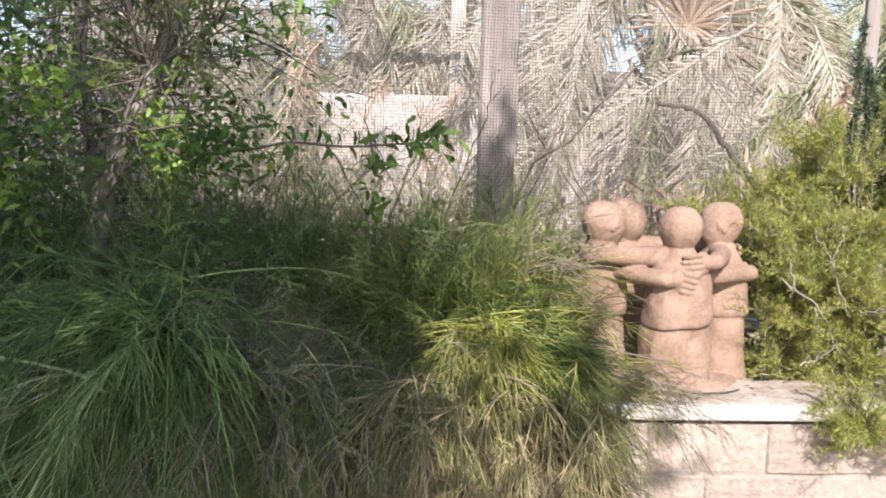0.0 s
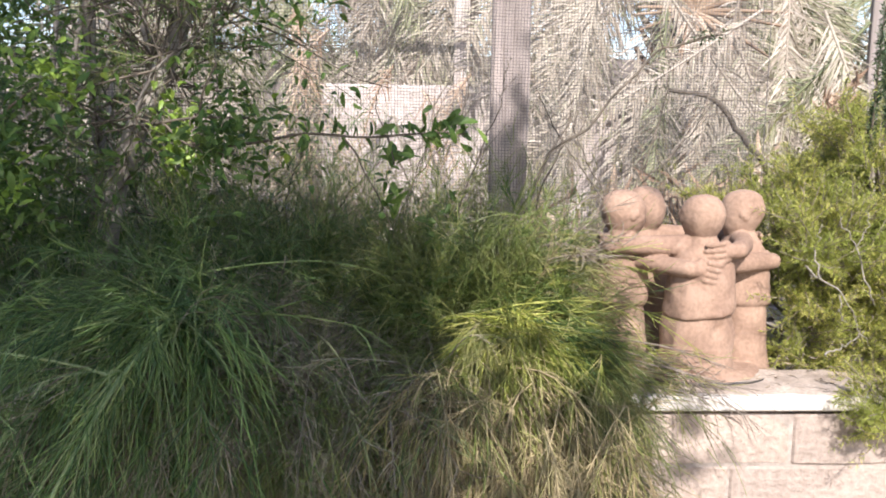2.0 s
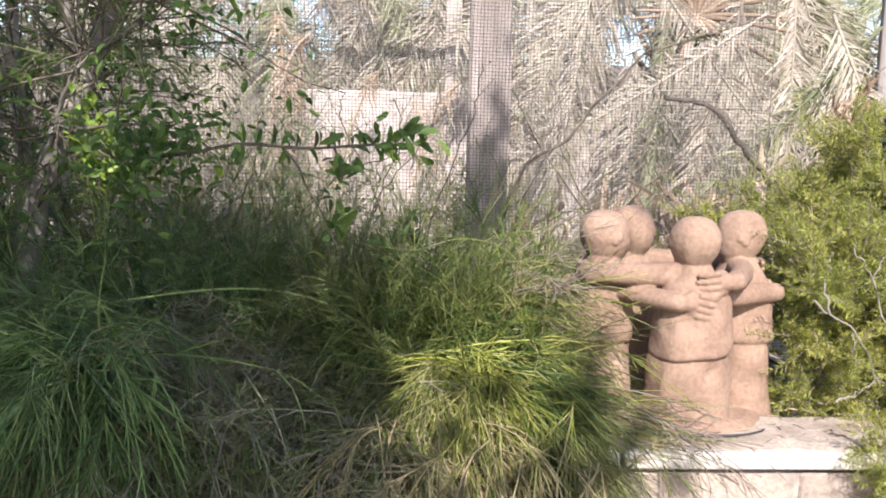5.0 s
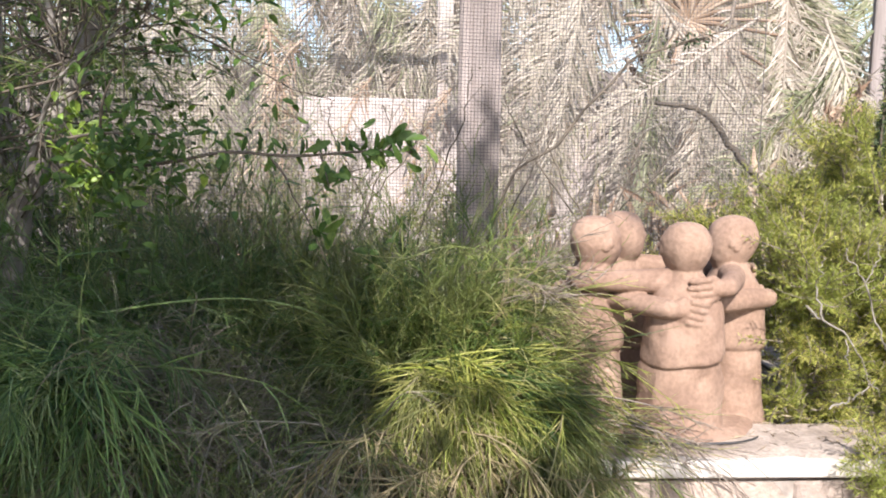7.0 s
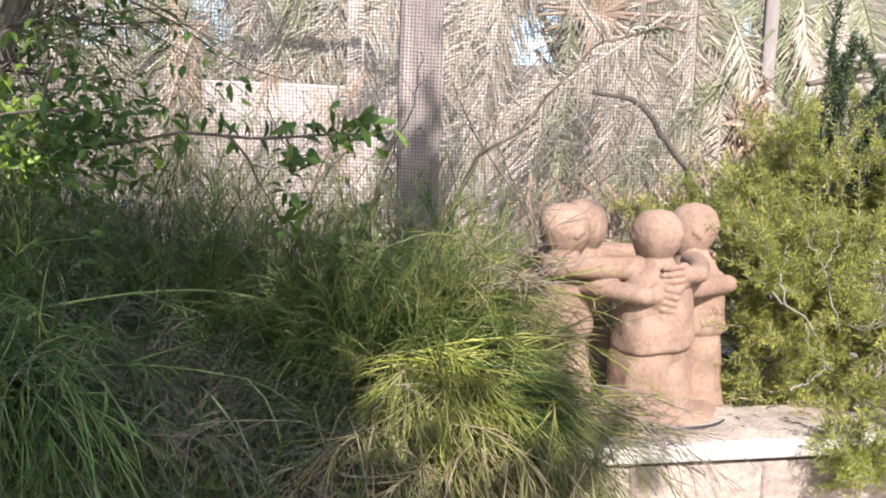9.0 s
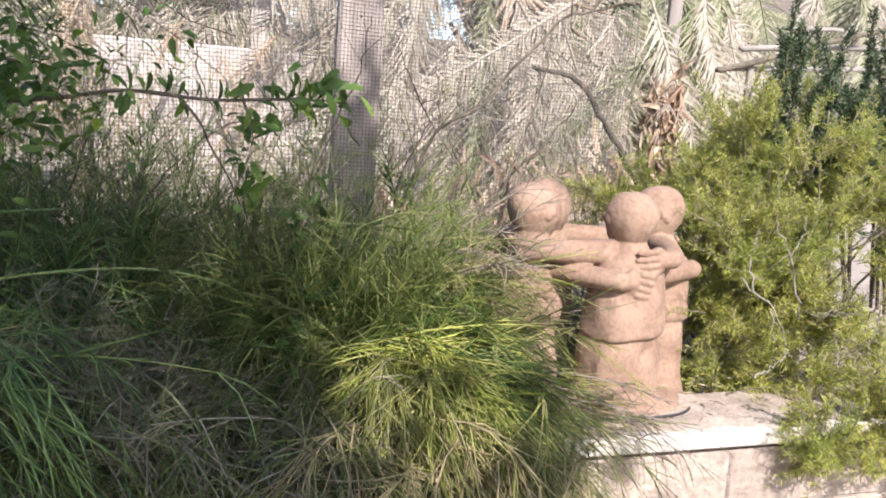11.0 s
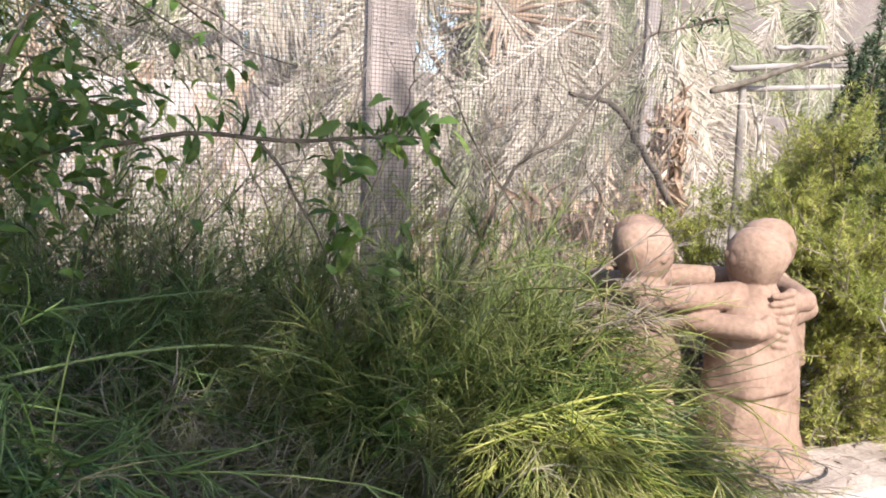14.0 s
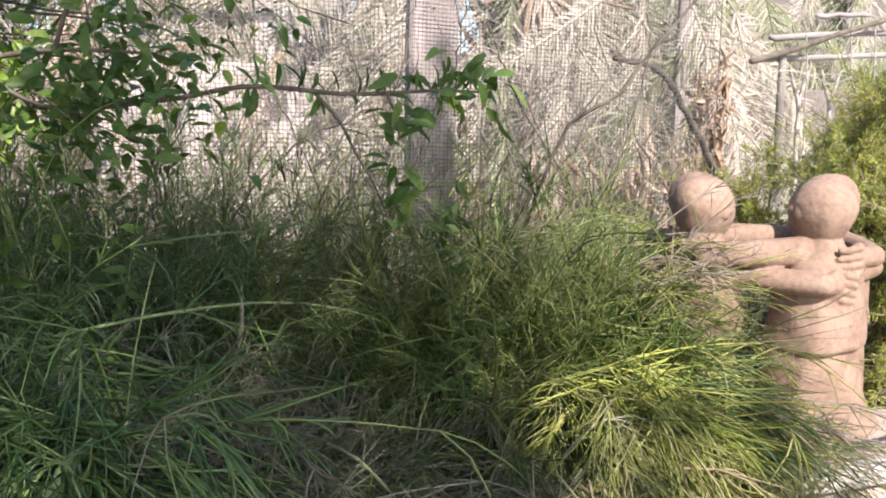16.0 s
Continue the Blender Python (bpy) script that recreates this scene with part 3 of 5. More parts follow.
clump((0.34, 1.64, 0.52), "thin green and straw wisps leaning on the sculpture", [
    ("green_sprays", GREEN_BLADE, [
        spray_set(scatter(14, (0.20, 1.58, 0.54), (0.28, 1.66, 0.58)), aim(14, (0.12, -0.2, 1.0), (0.2, 0.2, 0.15)), rng.uniform(0.16, 0.28, 14), rng.uniform(0.1, 0.5, 14), 12, 0.11, 0.5)]),
    ("yellow_sprays", YELLOW_BLADE, [
        spray_set(scatter(30, (0.17, 1.55, 0.62), (0.28, 1.62, 0.80)), aim(30, (0.75, -0.15, 0.3), (0.25, 0.2, 0.25)), rng.uniform(0.09, 0.17, 30), rng.uniform(0.1, 0.5, 30), 8, 0.07, 0.4, 0.0012, 0.0008)]),
    ("dry_sprays", STRAW_BLADE, [
        spray_set(scatter(9, (0.20, 1.54, 0.66), (0.29, 1.60, 0.77)), aim(9, (0.7, -0.2, 0.25), (0.3, 0.2, 0.25)), rng.uniform(0.07, 0.14, 9), rng.uniform(0.1, 0.6, 9), 7, 0.07, 0.5, 0.0012, 0.0008)]),
    ("brown_sprays", BROWN_TWIG, [
        spray_set(scatter(9, (0.20, 1.54, 0.70), (0.28, 1.58, 0.83)), aim(9, (0.75, -0.1, 0.35), (0.2, 0.15, 0.25)), rng.uniform(0.09, 0.17, 9), rng.uniform(0.1, 0.4, 9), 8, 0.06, 0.5, 0.0012, 0.0008)])])

# few loose stems before the sculpture's foot
clump((0.42, 1.52, 0.52), "sparse thin green and brown stems lying before the sculpture", [
    ("loose_sprays", YELLOW_BLADE, [
        spray_set(scatter(18, (0.32, 1.47, 0.54), (0.43, 1.53, 0.62)), aim(18, (0.9, -0.15, 0.0), (0.2, 0.15, 0.22)), rng.uniform(0.10, 0.19, 18), rng.uniform(0.1, 0.6, 18), 9, 0.07, 0.5, 0.0011, 0.0007)]),
    ("brown_sprays", BROWN_TWIG, [
        spray_set(scatter(11, (0.34, 1.46, 0.55), (0.42, 1.51, 0.64)), aim(11, (0.9, -0.1, -0.12), (0.2, 0.12, 0.2)), rng.uniform(0.14, 0.26, 11), rng.uniform(0.1, 0.4, 11), 7, 0.08, 0.55, 0.0013, 0.0008)])])

# upright dark green mound in front of the post
clump((0.2, 1.85, 0.52), "tall dark green wispy grass in front of the fence post", [
    ("green_sprays", GREEN_BLADE, [
        mound((0.16, 1.80, 0.58), (0.21, 0.20, 0.27), 150, lift=0.4),
        spray_set(scatter(150, (-0.04, 1.60, 0.52), (0.27, 1.92, 0.56)), aim(150, (0.0, -0.25, 1.0), (0.4, 0.3, 0.15)), rng.uniform(0.22, 0.40, 150), rng.uniform(0.1, 0.6, 150), 24, 0.13, 0.45),
        spray_set(scatter(60, (-0.3, 1.70, 0.52), (0.1, 2.0, 0.56)), aim(60, (0.0, -0.2, 1.0), (0.4, 0.3, 0.15)), rng.uniform(0.2, 0.34, 60), rng.uniform(0.1, 0.6, 60), 22, 0.12, 0.45)]),
    ("dry_sprays", DRY_BLADE, [
        spray_set(scatter(24, (0.0, 1.75, 0.52), (0.34, 2.2, 0.56)), aim(24, (0.1, -0.05, 1.0), (0.4, 0.3, 0.15)), rng.uniform(0.3, 0.55, 24), rng.uniform(0.0, 0.4, 24), 12, 0.12, 0.4, 0.0012, 0.0007)])])

# fan of green sprays on the shaded side, shade painted in as cooler green
clump((-0.5, 1.55, 0.52), "green grass mound over the shaded wall, shade put into its cooler colour", [
    ("green_sprays", SHADE_BLADE, [
        mound((-0.6, 1.62, 0.42), (0.45, 0.25, 0.28), 130),
        spray_set(scatter(120, (-1.1, 1.50, 0.52), (-0.25, 1.80, 0.66)), aim(120, (-0.15, -0.6, 0.65), (0.55, 0.25, 0.25)), rng.uniform(0.25, 0.48, 120), rng.uniform(0.5, 1.25, 120), 22, 0.14, 0.42),
        spray_set(scatter(45, (-0.48, 1.44, 0.64), (-0.36, 1.56, 0.72)), aim(45, (-0.3, -0.7, 0.25), (0.6, 0.25, 0.25)), rng.uniform(0.18, 0.38, 45), rng.uniform(0.4, 1.2, 45), 22, 0.14, 0.4, 0.0017, 0.001)]),
    # stems painted as top-lit, to stand out from the darker sprays
    ("pale_sprays", LIT_PALE_BLADE, [
        spray_set(scatter(30, (-0.46, 1.43, 0.64), (-0.38, 1.50, 0.70)), aim(30, (-0.15, -0.75, 0.25), (0.7, 0.25, 0.3)), rng.uniform(0.14, 0.30, 30), rng.uniform(0.3, 1.2, 30), 8, 0.10, 0.35, 0.0020, 0.0012),
        spray_set(scatter(46, (-1.0, 1.45, 0.52), (-0.35, 1.65, 0.70)), aim(46, (-0.2, -0.7, 0.5), (0.7, 0.25, 0.25)), rng.uniform(0.22, 0.45, 46), rng.uniform(0.3, 1.1, 46), 9, 0.13, 0.45, 0.0018, 0.0009),
        mound((-0.55, 1.58, 0.44), (0.42, 0.26, 0.27), 45, 0.15, 9, 0.09)]),
    ("hanging_sprays", SHADE_BLADE, [
        spray_set(scatter(80, (-1.1, 1.40, 0.42), (-0.1, 1.50, 0.60)), aim(80, (0.0, -0.6, 0.1), (0.5, 0.25, 0.25)), rng.uniform(0.2, 0.4, 80), rng.uniform(0.6, 1.3, 80), 20, 0.13, 0.45)]),
    ("dry_sprays", DRY_BLADE, [
        spray_set(scatter(70, (-1.0, 1.42, 0.42), (-0.25, 1.55, 0.58)), aim(70, (0.0, -0.5, 0.0), (0.4, 0.25, 0.25)), rng.uniform(0.2, 0.4, 70), rng.uniform(0.5, 1.2, 70), 18, 0.11, 0.5)])])

# flattened grey-green thatch hanging over the cap
clump((-0.1, 1.5, 0.52), "flattened grey-green and straw-dry grass hanging over the cap stone", [
    ("dry_sprays", DRY_BLADE, [
        mound((-0.18, 1.60, 0.38), (0.30, 0.22, 0.24), 150, 0.11, 16, fine=0.75),
        mound((-0.36, 1.61, 0.42), (0.26, 0.24, 0.26), 180, 0.13, 14, 0.09, 0.5, 0.8, fine=0.75),
        mound((-0.15, 1.58, 0.42), (0.26, 0.24, 0.22), 140, 0.14, 12, 0.08, 0.5, 0.9, fine=0.75),
        spray_set(scatter(110, (-0.45, 1.42, 0.50), (0.05, 1.62, 0.60)), aim(110, (0.0, -0.6, 0.12), (0.55, 0.3, 0.25)), rng.uniform(0.16, 0.34, 110), rng.uniform(0.4, 1.2, 110), 18, 0.1, 0.6)]),
    ("loose_thatch", DRY_BLADE, [
        spray_set(scatter(50, (-0.46, 1.48, 0.585), (-0.16, 1.70, 0.66)), aim(50, (0.0, -0.35, 0.05), (0.9, 0.5, 0.25)), rng.uniform(0.10, 0.24, 50), rng.uniform(0.1, 0.6, 50), 8, 0.09, 0.7, 0.0016, 0.0010),
        spray_set(scatter(34, (-0.30, 1.40, 0.56), (0.06, 1.50, 0.62)), aim(34, (0.1, -0.4, -0.15), (0.8, 0.3, 0.25)), rng.uniform(0.10, 0.24, 34), rng.uniform(0.3, 0.9, 34), 8, 0.09, 0.7, 0.0016, 0.0010)]),
    ("green_sprays", GREEN_BLADE, [
        spray_set(scatter(75, (-0.45, 1.40, 0.50), (0.08, 1.60, 0.60)), aim(75, (0.0, -0.65, 0.2), (0.5, 0.25, 0.25)), rng.uniform(0.10, 0.24, 75), rng.uniform(0.5, 1.3, 75), 18, 0.12, 0.45),
        mound((-0.15, 1.60, 0.40), (0.28, 0.22, 0.24), 60, 0.14, 12),
        spray_set(scatter(70, (-0.35, 1.55, 0.52), (0.08, 1.75, 0.54)), aim(70, (0.0, -0.3, 0.7), (0.6, 0.3, 0.2)), rng.uniform(0.12, 0.22, 70), rng.uniform(0.2, 0.8, 70), 18, 0.1, 0.5)])])

# fine undergrowth before the fence
clump((-0.1, 2.1, 0.52), "brown and green wiry stems standing before the fence", [
    ("green_sprays", GREEN_BLADE, [
        spray_set(scatter(70, (-0.55, 1.92, 0.5), (0.15, 2.36, 0.54)), aim(70, (0.0, -0.05, 1.0), (0.35, 0.2, 0.12)), rng.uniform(0.28, 0.5, 70), rng.uniform(0.0, 0.35, 70), 20, 0.13, 0.55, 0.0012, 0.0008)]),
    ("brown_sprays", DRY_BLADE, [
        spray_set(scatter(70, (-0.55, 1.98, 0.5), (0.20, 2.38, 0.54)), aim(70, (0.05, -0.05, 1.0), (0.4, 0.2, 0.12)), rng.uniform(0.28, 0.52, 70), rng.uniform(0.0, 0.3, 70), 14, 0.13, 0.6, 0.0012, 0.0008)])])
clump((-0.6, 2.1, 0.52), "fine dull green undergrowth in front of the fence", [
    ("green_sprays", SHADE_BLADE, [
        spray_set(scatter(260, (-1.4, 1.75, 0.5), (-0.25, 2.35, 0.54)), aim(260, (0.0, -0.1, 1.0), (0.35, 0.25, 0.15)), rng.uniform(0.3, 0.6, 260), rng.uniform(0.05, 0.4, 260), 24, 0.13, 0.5, 0.0013, 0.0008), spray_set(scatter(50, (-0.35, 1.85, 0.5), (0.0, 2.35, 0.54)), aim(50, (0.0, -0.1, 1.0), (0.35, 0.25, 0.15)), rng.uniform(0.25, 0.42, 50), rng.uniform(0.05, 0.4, 50), 24, 0.13, 0.5, 0.0013, 0.0008)]),
    ("dry_sprays", DRY_BLADE, [
        spray_set(scatter(50, (-1.4, 1.9, 0.5), (0.75, 2.38, 0.54)), aim(50, (0.1, -0.1, 1.0), (0.35, 0.2, 0.15)), rng.uniform(0.3, 0.6, 50), rng.uniform(0.0, 0.35, 50), 12, 0.13, 0.45, 0.0013, 0.0008)])])

clump((0.58, 1.95, 0.52), "low dead brown twigs and dry stems behind the sculpture", [
    ("brown_sprays", BROWN_TWIG, [
        spray_set(scatter(90, (0.36, 1.88, 0.50), (0.80, 2.04, 0.53)), aim(90, (0.0, -0.1, 0.8), (0.5, 0.25, 0.2)), rng.uniform(0.10, 0.20, 90), rng.uniform(0.1, 0.5, 90), 16, 0.09, 0.7, 0.0016, 0.0011)]),
    ("green_sprays", GREEN_BLADE, [
        spray_set(scatter(26, (0.36, 1.88, 0.50), (0.80, 2.04, 0.53)), aim(26, (0.0, -0.1, 1.0), (0.4, 0.25, 0.2)), rng.uniform(0.10, 0.22, 26), rng.uniform(0.1, 0.5, 26), 14, 0.09, 0.6)])])


def stalk(points, r0, r1, label, material, shoots=0, reach=0.1):
    """One long stem with nodes, and thin shoots that leave it at the nodes."""
    ob = thing("arching_stalk", points[0], label, "grass stalk")
    p = smooth_path(points, 46)
    r = np.linspace(r0, r1, 46) * np.where(np.arange(46) % 9 == 4, 1.35, 1.0)
    part("stem", grid_mesh("stem", *tubes(p[None], r[None], 6), material), None, ob)
    if shoots:
        i = rng.choice(np.arange(4, 45, 9), shoots)
        tan = unit(np.gradient(p, axis=0))[i]
        part("shoot_spray", grid_mesh("shoot_spray", *spray_set(p[i], unit(tan + rng.normal(size=(shoots, 3)) * 0.5), rng.uniform(0.5, 1.2, shoots) * reach, rng.uniform(0.1, 0.6, shoots), 4, 0.05, 0.4, 0.0011, 0.0008), material), None, ob, kind="stuff")
    return ob


stalk([(-0.95, 1.72, 0.60), (-0.80, 1.71, 0.655), (-0.62, 1.70, 0.69), (-0.464, 1.70, 0.709), (-0.35, 1.70, 0.728), (-0.25, 1.70, 0.737), (-0.178, 1.70, 0.735), (-0.105, 1.70, 0.72), (-0.048, 1.70, 0.693), (0.0, 1.70, 0.655)], 0.0028, 0.0015, "long arching green stalk across the grass", LIT_PALE_BLADE, 10, 0.12)
stalk([(-0.40, 1.50, 0.66), (-0.415, 1.37, 0.687), (-0.426, 1.33, 0.670), (-0.450, 1.24, 0.634), (-0.478, 1.19, 0.577), (-0.520, 1.16, 0.495), (-0.555, 1.15, 0.41)], 0.0044, 0.0024, "thick pale green stalk bent down over the wall", PALE_STEM, 22, 0.16)
stalk([(-0.450, 1.25, 0.61), (-0.483, 1.28, 0.623), (-0.548, 1.31, 0.631), (-0.612, 1.31, 0.644), (-0.75, 1.32, 0.66)], 0.0030, 0.0018, "pale green stalk leaning out of the grass", PALE_STEM)
stalk([(0.22, 1.60, 0.62), (0.26, 1.56, 0.74), (0.22, 1.53, 0.83), (0.14, 1.51, 0.855), (0.06, 1.50, 0.83)], 0.0013, 0.0009, "green stalk arching up and over", GREEN_BLADE, 8, 0.08)
stalk([(0.06, 1.53, 0.655), (0.11, 1.50, 0.677), (0.18, 1.49, 0.695), (0.27, 1.485, 0.703), (0.36, 1.48, 0.697), (0.43, 1.47, 0.672)], 0.0013, 0.0009, "bright yellow-green stalk lying on the mound", KNOT_STEM, 16, 0.10)
for x, y, z, dx in ((-0.26, 1.42, 0.53, 0.10), (-0.12, 1.41, 0.54, -0.09), (-0.34, 1.43, 0.56, 0.16), (-0.02, 1.40, 0.50, -0.05), (-0.20, 1.44, 0.60, 0.14)):
    stalk([(x, y + 0.10, z + 0.03), (x + dx * 0.3, y, z + 0.025), (x + dx * 0.7, y - 0.03, z - 0.06), (x + dx, y - 0.04, z - 0.19)], 0.0019, 0.0012, "bleached dry stalk bent over the thatch", DRY_BLADE)

# ---- broad-leaved shrub ----
rng = np.random.default_rng(21)
def open_gaps(base, gaps):
    """Leaves out what stands between the sun and places (x, y, z, radius) that the sun reaches."""
    sun_way = np.array(SUN_FROM)
    for x, y, z, r in gaps:
        d = base - (x, y, z)
        along = d @ sun_way
        base = base[(along < 0.04) | (np.linalg.norm(d - along[:, None] * sun_way, axis=1) > r)]
    return base


def leafy(centres, spreads, counts, length, width, gaps=()):
    """Leaves gathered round centres, with gaps that let the sun through."""
    base = open_gaps(np.concatenate([np.array(c) + rng.normal(size=(k, 3)) * np.array(s) for c, s, k in zip(centres, spreads, counts)]), gaps)
    n = len(base)
    way = unit(rng.normal(size=(n, 3)) * (1, 1, 0.6) + (0.1, -0.35, -0.05))
    face = unit(rng.normal(size=(n, 3)) * 0.5 + (0, -0.3, 1.0))
    return leaf_mesh(base, way, face, rng.uniform(0.6, 1.25, n) * length, rng.uniform(0.7, 1.2, n) * width, rng.uniform(0.1, 0.5))


def twigs_between(points, n, length, r, up=0.4):
    i = rng.integers(0, len(points), n)
    b = points[i]
    d = unit(rng.normal(size=(n, 3)) + (0, -0.2, up))
    s = np.linspace(0, 1, 6)
    p = b[:, None] + d[:, None] * s[:, None] * (length * rng.uniform(0.5, 1.3, n))[:, None, None] + rng.normal(size=(n, 6, 3)) * 0.006 * s[:, None]
    return p, tubes(p, np.linspace(1, 0.35, 6)[None] * r * rng.uniform(0.7, 1.3, (n, 1)), 4)


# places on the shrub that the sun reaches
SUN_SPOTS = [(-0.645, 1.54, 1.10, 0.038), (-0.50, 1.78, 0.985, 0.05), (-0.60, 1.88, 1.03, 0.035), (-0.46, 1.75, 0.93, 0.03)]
shrub = thing("broad_leaved_shrub", (-0.7, 1.88, 0.52), "dense dark green broad-leaved shrub with slender grey trunks", "shrub")
trunks = [([(-0.74, 1.90, 0.52), (-0.687, 1.88, 0.76), (-0.655, 1.88, 0.89), (-0.600, 1.88, 1.03), (-0.551, 1.88, 1.136), (-0.515, 1.88, 1.22), (-0.49, 1.88, 1.30), (-0.45, 1.9, 1.55)], 0.027, 0.018),
          ([(-0.80, 2.0, 0.52), (-0.74, 2.0, 0.9), (-0.76, 2.02, 1.2), (-0.74, 2.05, 1.6)], 0.017, 0.011),
          ([(-0.95, 1.85, 0.52), (-1.0, 1.83, 0.9), (-0.97, 1.8, 1.3), (-1.02, 1.8, 1.6)], 0.018, 0.010),
          ([(-0.632, 1.88, 0.96), (-0.56, 1.80, 1.10), (-0.44, 1.78, 1.20), (-0.36, 1.80, 1.26)], 0.005, 0.003),
          ([(-0.556, 1.88, 1.08), (-0.62, 1.95, 1.25), (-0.66, 1.98, 1.5)], 0.010, 0.006)]
lines = []
for pts, r0, r1 in trunks:
    part("trunk", grid_mesh("trunk", *limb(pts, r0, r1, 20, 9, 0.002), BARK), None, shrub)
    lines.append(smooth_path(pts, 30))
lines = np.concatenate(lines)
lines = lines[lines[:, 2] > 0.8]
tw, mesh = twigs_between(lines, 300, 0.30, 0.0022)
part("twig_tangle", grid_mesh("twig_tangle", *mesh, DARK_TWIG), None, shrub, kind="stuff")
ends = tw[:, 2:].reshape(-1, 3)
crown_centres = [(-0.90, 1.62, 1.12), (-0.70, 1.50, 1.06), (-0.42, 1.75, 0.97), (-0.33, 1.75, 1.02), (-0.335, 1.75, 1.24), (-0.95, 1.75, 0.92), (-0.80, 1.62, 0.86), (-0.60, 2.0, 1.25), (-0.42, 2.05, 1.10), (-1.1, 1.75, 1.25), (-0.22, 1.75, 1.26), (-1.08, 2.1, 1.05), (-0.88, 2.08, 0.86), (-1.0, 1.7, 1.0), (-1.0, 1.9, 1.33)]
crown_spread = [(0.10, 0.10, 0.12), (0.06, 0.06, 0.08), (0.09, 0.07, 0.06), (0.08, 0.06, 0.04), (0.06, 0.06, 0.05), (0.10, 0.10, 0.10), (0.07, 0.07, 0.07), (0.14, 0.08, 0.12), (0.14, 0.08, 0.10), (0.12, 0.12, 0.14), (0.03, 0.03, 0.03), (0.15, 0.07, 0.20), (0.12, 0.06, 0.12), (0.08, 0.08, 0.12), (0.16, 0.10, 0.10)]
counts = [470, 90, 170, 12, 70, 620, 300, 150, 90, 560, 40, 600, 340, 380, 620]
e = ends[rng.integers(0, len(ends), 720)] + rng.normal(size=(720, 3)) * 0.012
stem = smooth_path(trunks[0][0], 60)
off = np.abs(e[:, 0] - np.interp(e[:, 2], stem[:, 2], stem[:, 0]))
e = e[(off > 0.045) | (e[:, 1] > 1.9)]
n = len(e)
extra = leaf_mesh(e, unit(rng.normal(size=(n, 3)) + (0, -0.3, 0)), unit(rng.normal(size=(n, 3)) * 0.6 + UP), rng.uniform(0.020, 0.036, n), rng.uniform(0.008, 0.013, n))
part("leaves", grid_mesh("leaves", *join([leafy(crown_centres, crown_spread, counts, 0.030, 0.0115, SUN_SPOTS), extra]), BROAD_LEAF), None, shrub, kind="stuff")
# leaves painted as sunlit, two of the clusters on sun spots
part("young_leaves", grid_mesh("young_leaves", *leafy([(-0.645, 1.54, 1.10), (-0.50, 1.78, 0.985), (-0.72, 1.52, 0.90), (-0.30, 1.74, 1.0)], [(0.035, 0.03, 0.035), (0.03, 0.03, 0.045), (0.03, 0.03, 0.03), (0.06, 0.05, 0.03)], [110, 170, 40, 30], 0.025, 0.0125), LIT_LEAF), None, shrub, "yellow-green leaves with sunlight put into their colour", "stuff")


n = 90
at = lines[rng.integers(0, len(lines), n)]
part("fine_spray", grid_mesh("fine_spray", *spray_set(at, aim(n, (0.15, -0.25, 0.4), (0.8, 0.5, 0.5)), rng.uniform(0.15, 0.34, n), rng.uniform(0.0, 0.5, n), 16, 0.09, 0.6, 0.0013, 0.0008), GREEN_BLADE), None, shrub, "thin wispy green shoots", "stuff")


def leafy_weed(x, y, top, label, n=26):
    ob = thing("leafy_weed", (x, y, 0.52), label, "weed", "leafy weeds in the grass")
    pts = [(x, y, 0.52), (x + rng.normal() * 0.01, y - 0.01, (0.52 + top) / 2), (x + rng.normal() * 0.03, y - 0.03, top)]
    p = smooth_path(pts, 40)[10:]
    part("stem", grid_mesh("stem", *limb(pts, 0.0022, 0.001, 12, 5), STALK), None, ob)
    b = p[np.sort(rng.integers(0, len(p), n))]
    part("leaves", grid_mesh("leaves", *leaf_mesh(b, unit(rng.normal(size=(n, 3)) * (1, 0.8, 0.4) + (0, -0.2, 0.2)), unit(rng.normal(size=(n, 3)) * 0.5 + UP), rng.uniform(0.018, 0.034, n), rng.uniform(0.009, 0.016, n), 0.35), BROAD_LEAF), None, ob, kind="stuff")


for x, y, top in ((0.0, 1.62, 0.72), (0.03, 1.66, 0.78), (0.01, 1.72, 0.83), (0.09, 1.80, 0.88), (-0.38, 1.72, 0.86), (-0.46, 1.70, 0.80), (-0.42, 1.80, 0.92)):
    leafy_weed(x, y, top, "small broad-leaved green weed growing through the grass")


def single_leaf(seed, blunt):
    """One leaf a metre long along y, facing z, curled and folded."""
    at = np.zeros((1, 3))
    v, f = leaf_mesh(at, np.array([[0, 1.0, 0]]), np.array([[0.1 * seed, 0, 1.0]]), 1.0, (0.36, 0.42, 0.48, 0.40)[seed], (0.15, 0.35, 0.55, 0.75)[seed], (0.12, 0.2, 0.25, 0.15)[seed], blunt)
    return grid_mesh("leaf", v, f, BROAD_LEAF)


BLUNT_LEAVES, POINTED_LEAVES = [single_leaf(k, True) for k in range(4)], [single_leaf(k, False) for k in range(4)]


def place_leaves(of, base, way, face, length, shapes):
    """Leaves as objects of their own on a few shared meshes, under a part whose places are the world's."""
    way = unit(way)
    side = unit(np.cross(way, face))
    up = np.cross(side, way)
    for k in range(len(base)):
        if len(open_gaps(base[k:k + 1], SUN_SPOTS)) == 0:
            continue
        ob = new("leaf", shapes[k % len(shapes)])
        ob.parent = of
        ob.matrix_basis = Matrix.Translation(base[k]) @ Matrix((side[k], way[k], up[k])).transposed().to_4x4() @ Matrix.Scale(float(length[k]), 4)


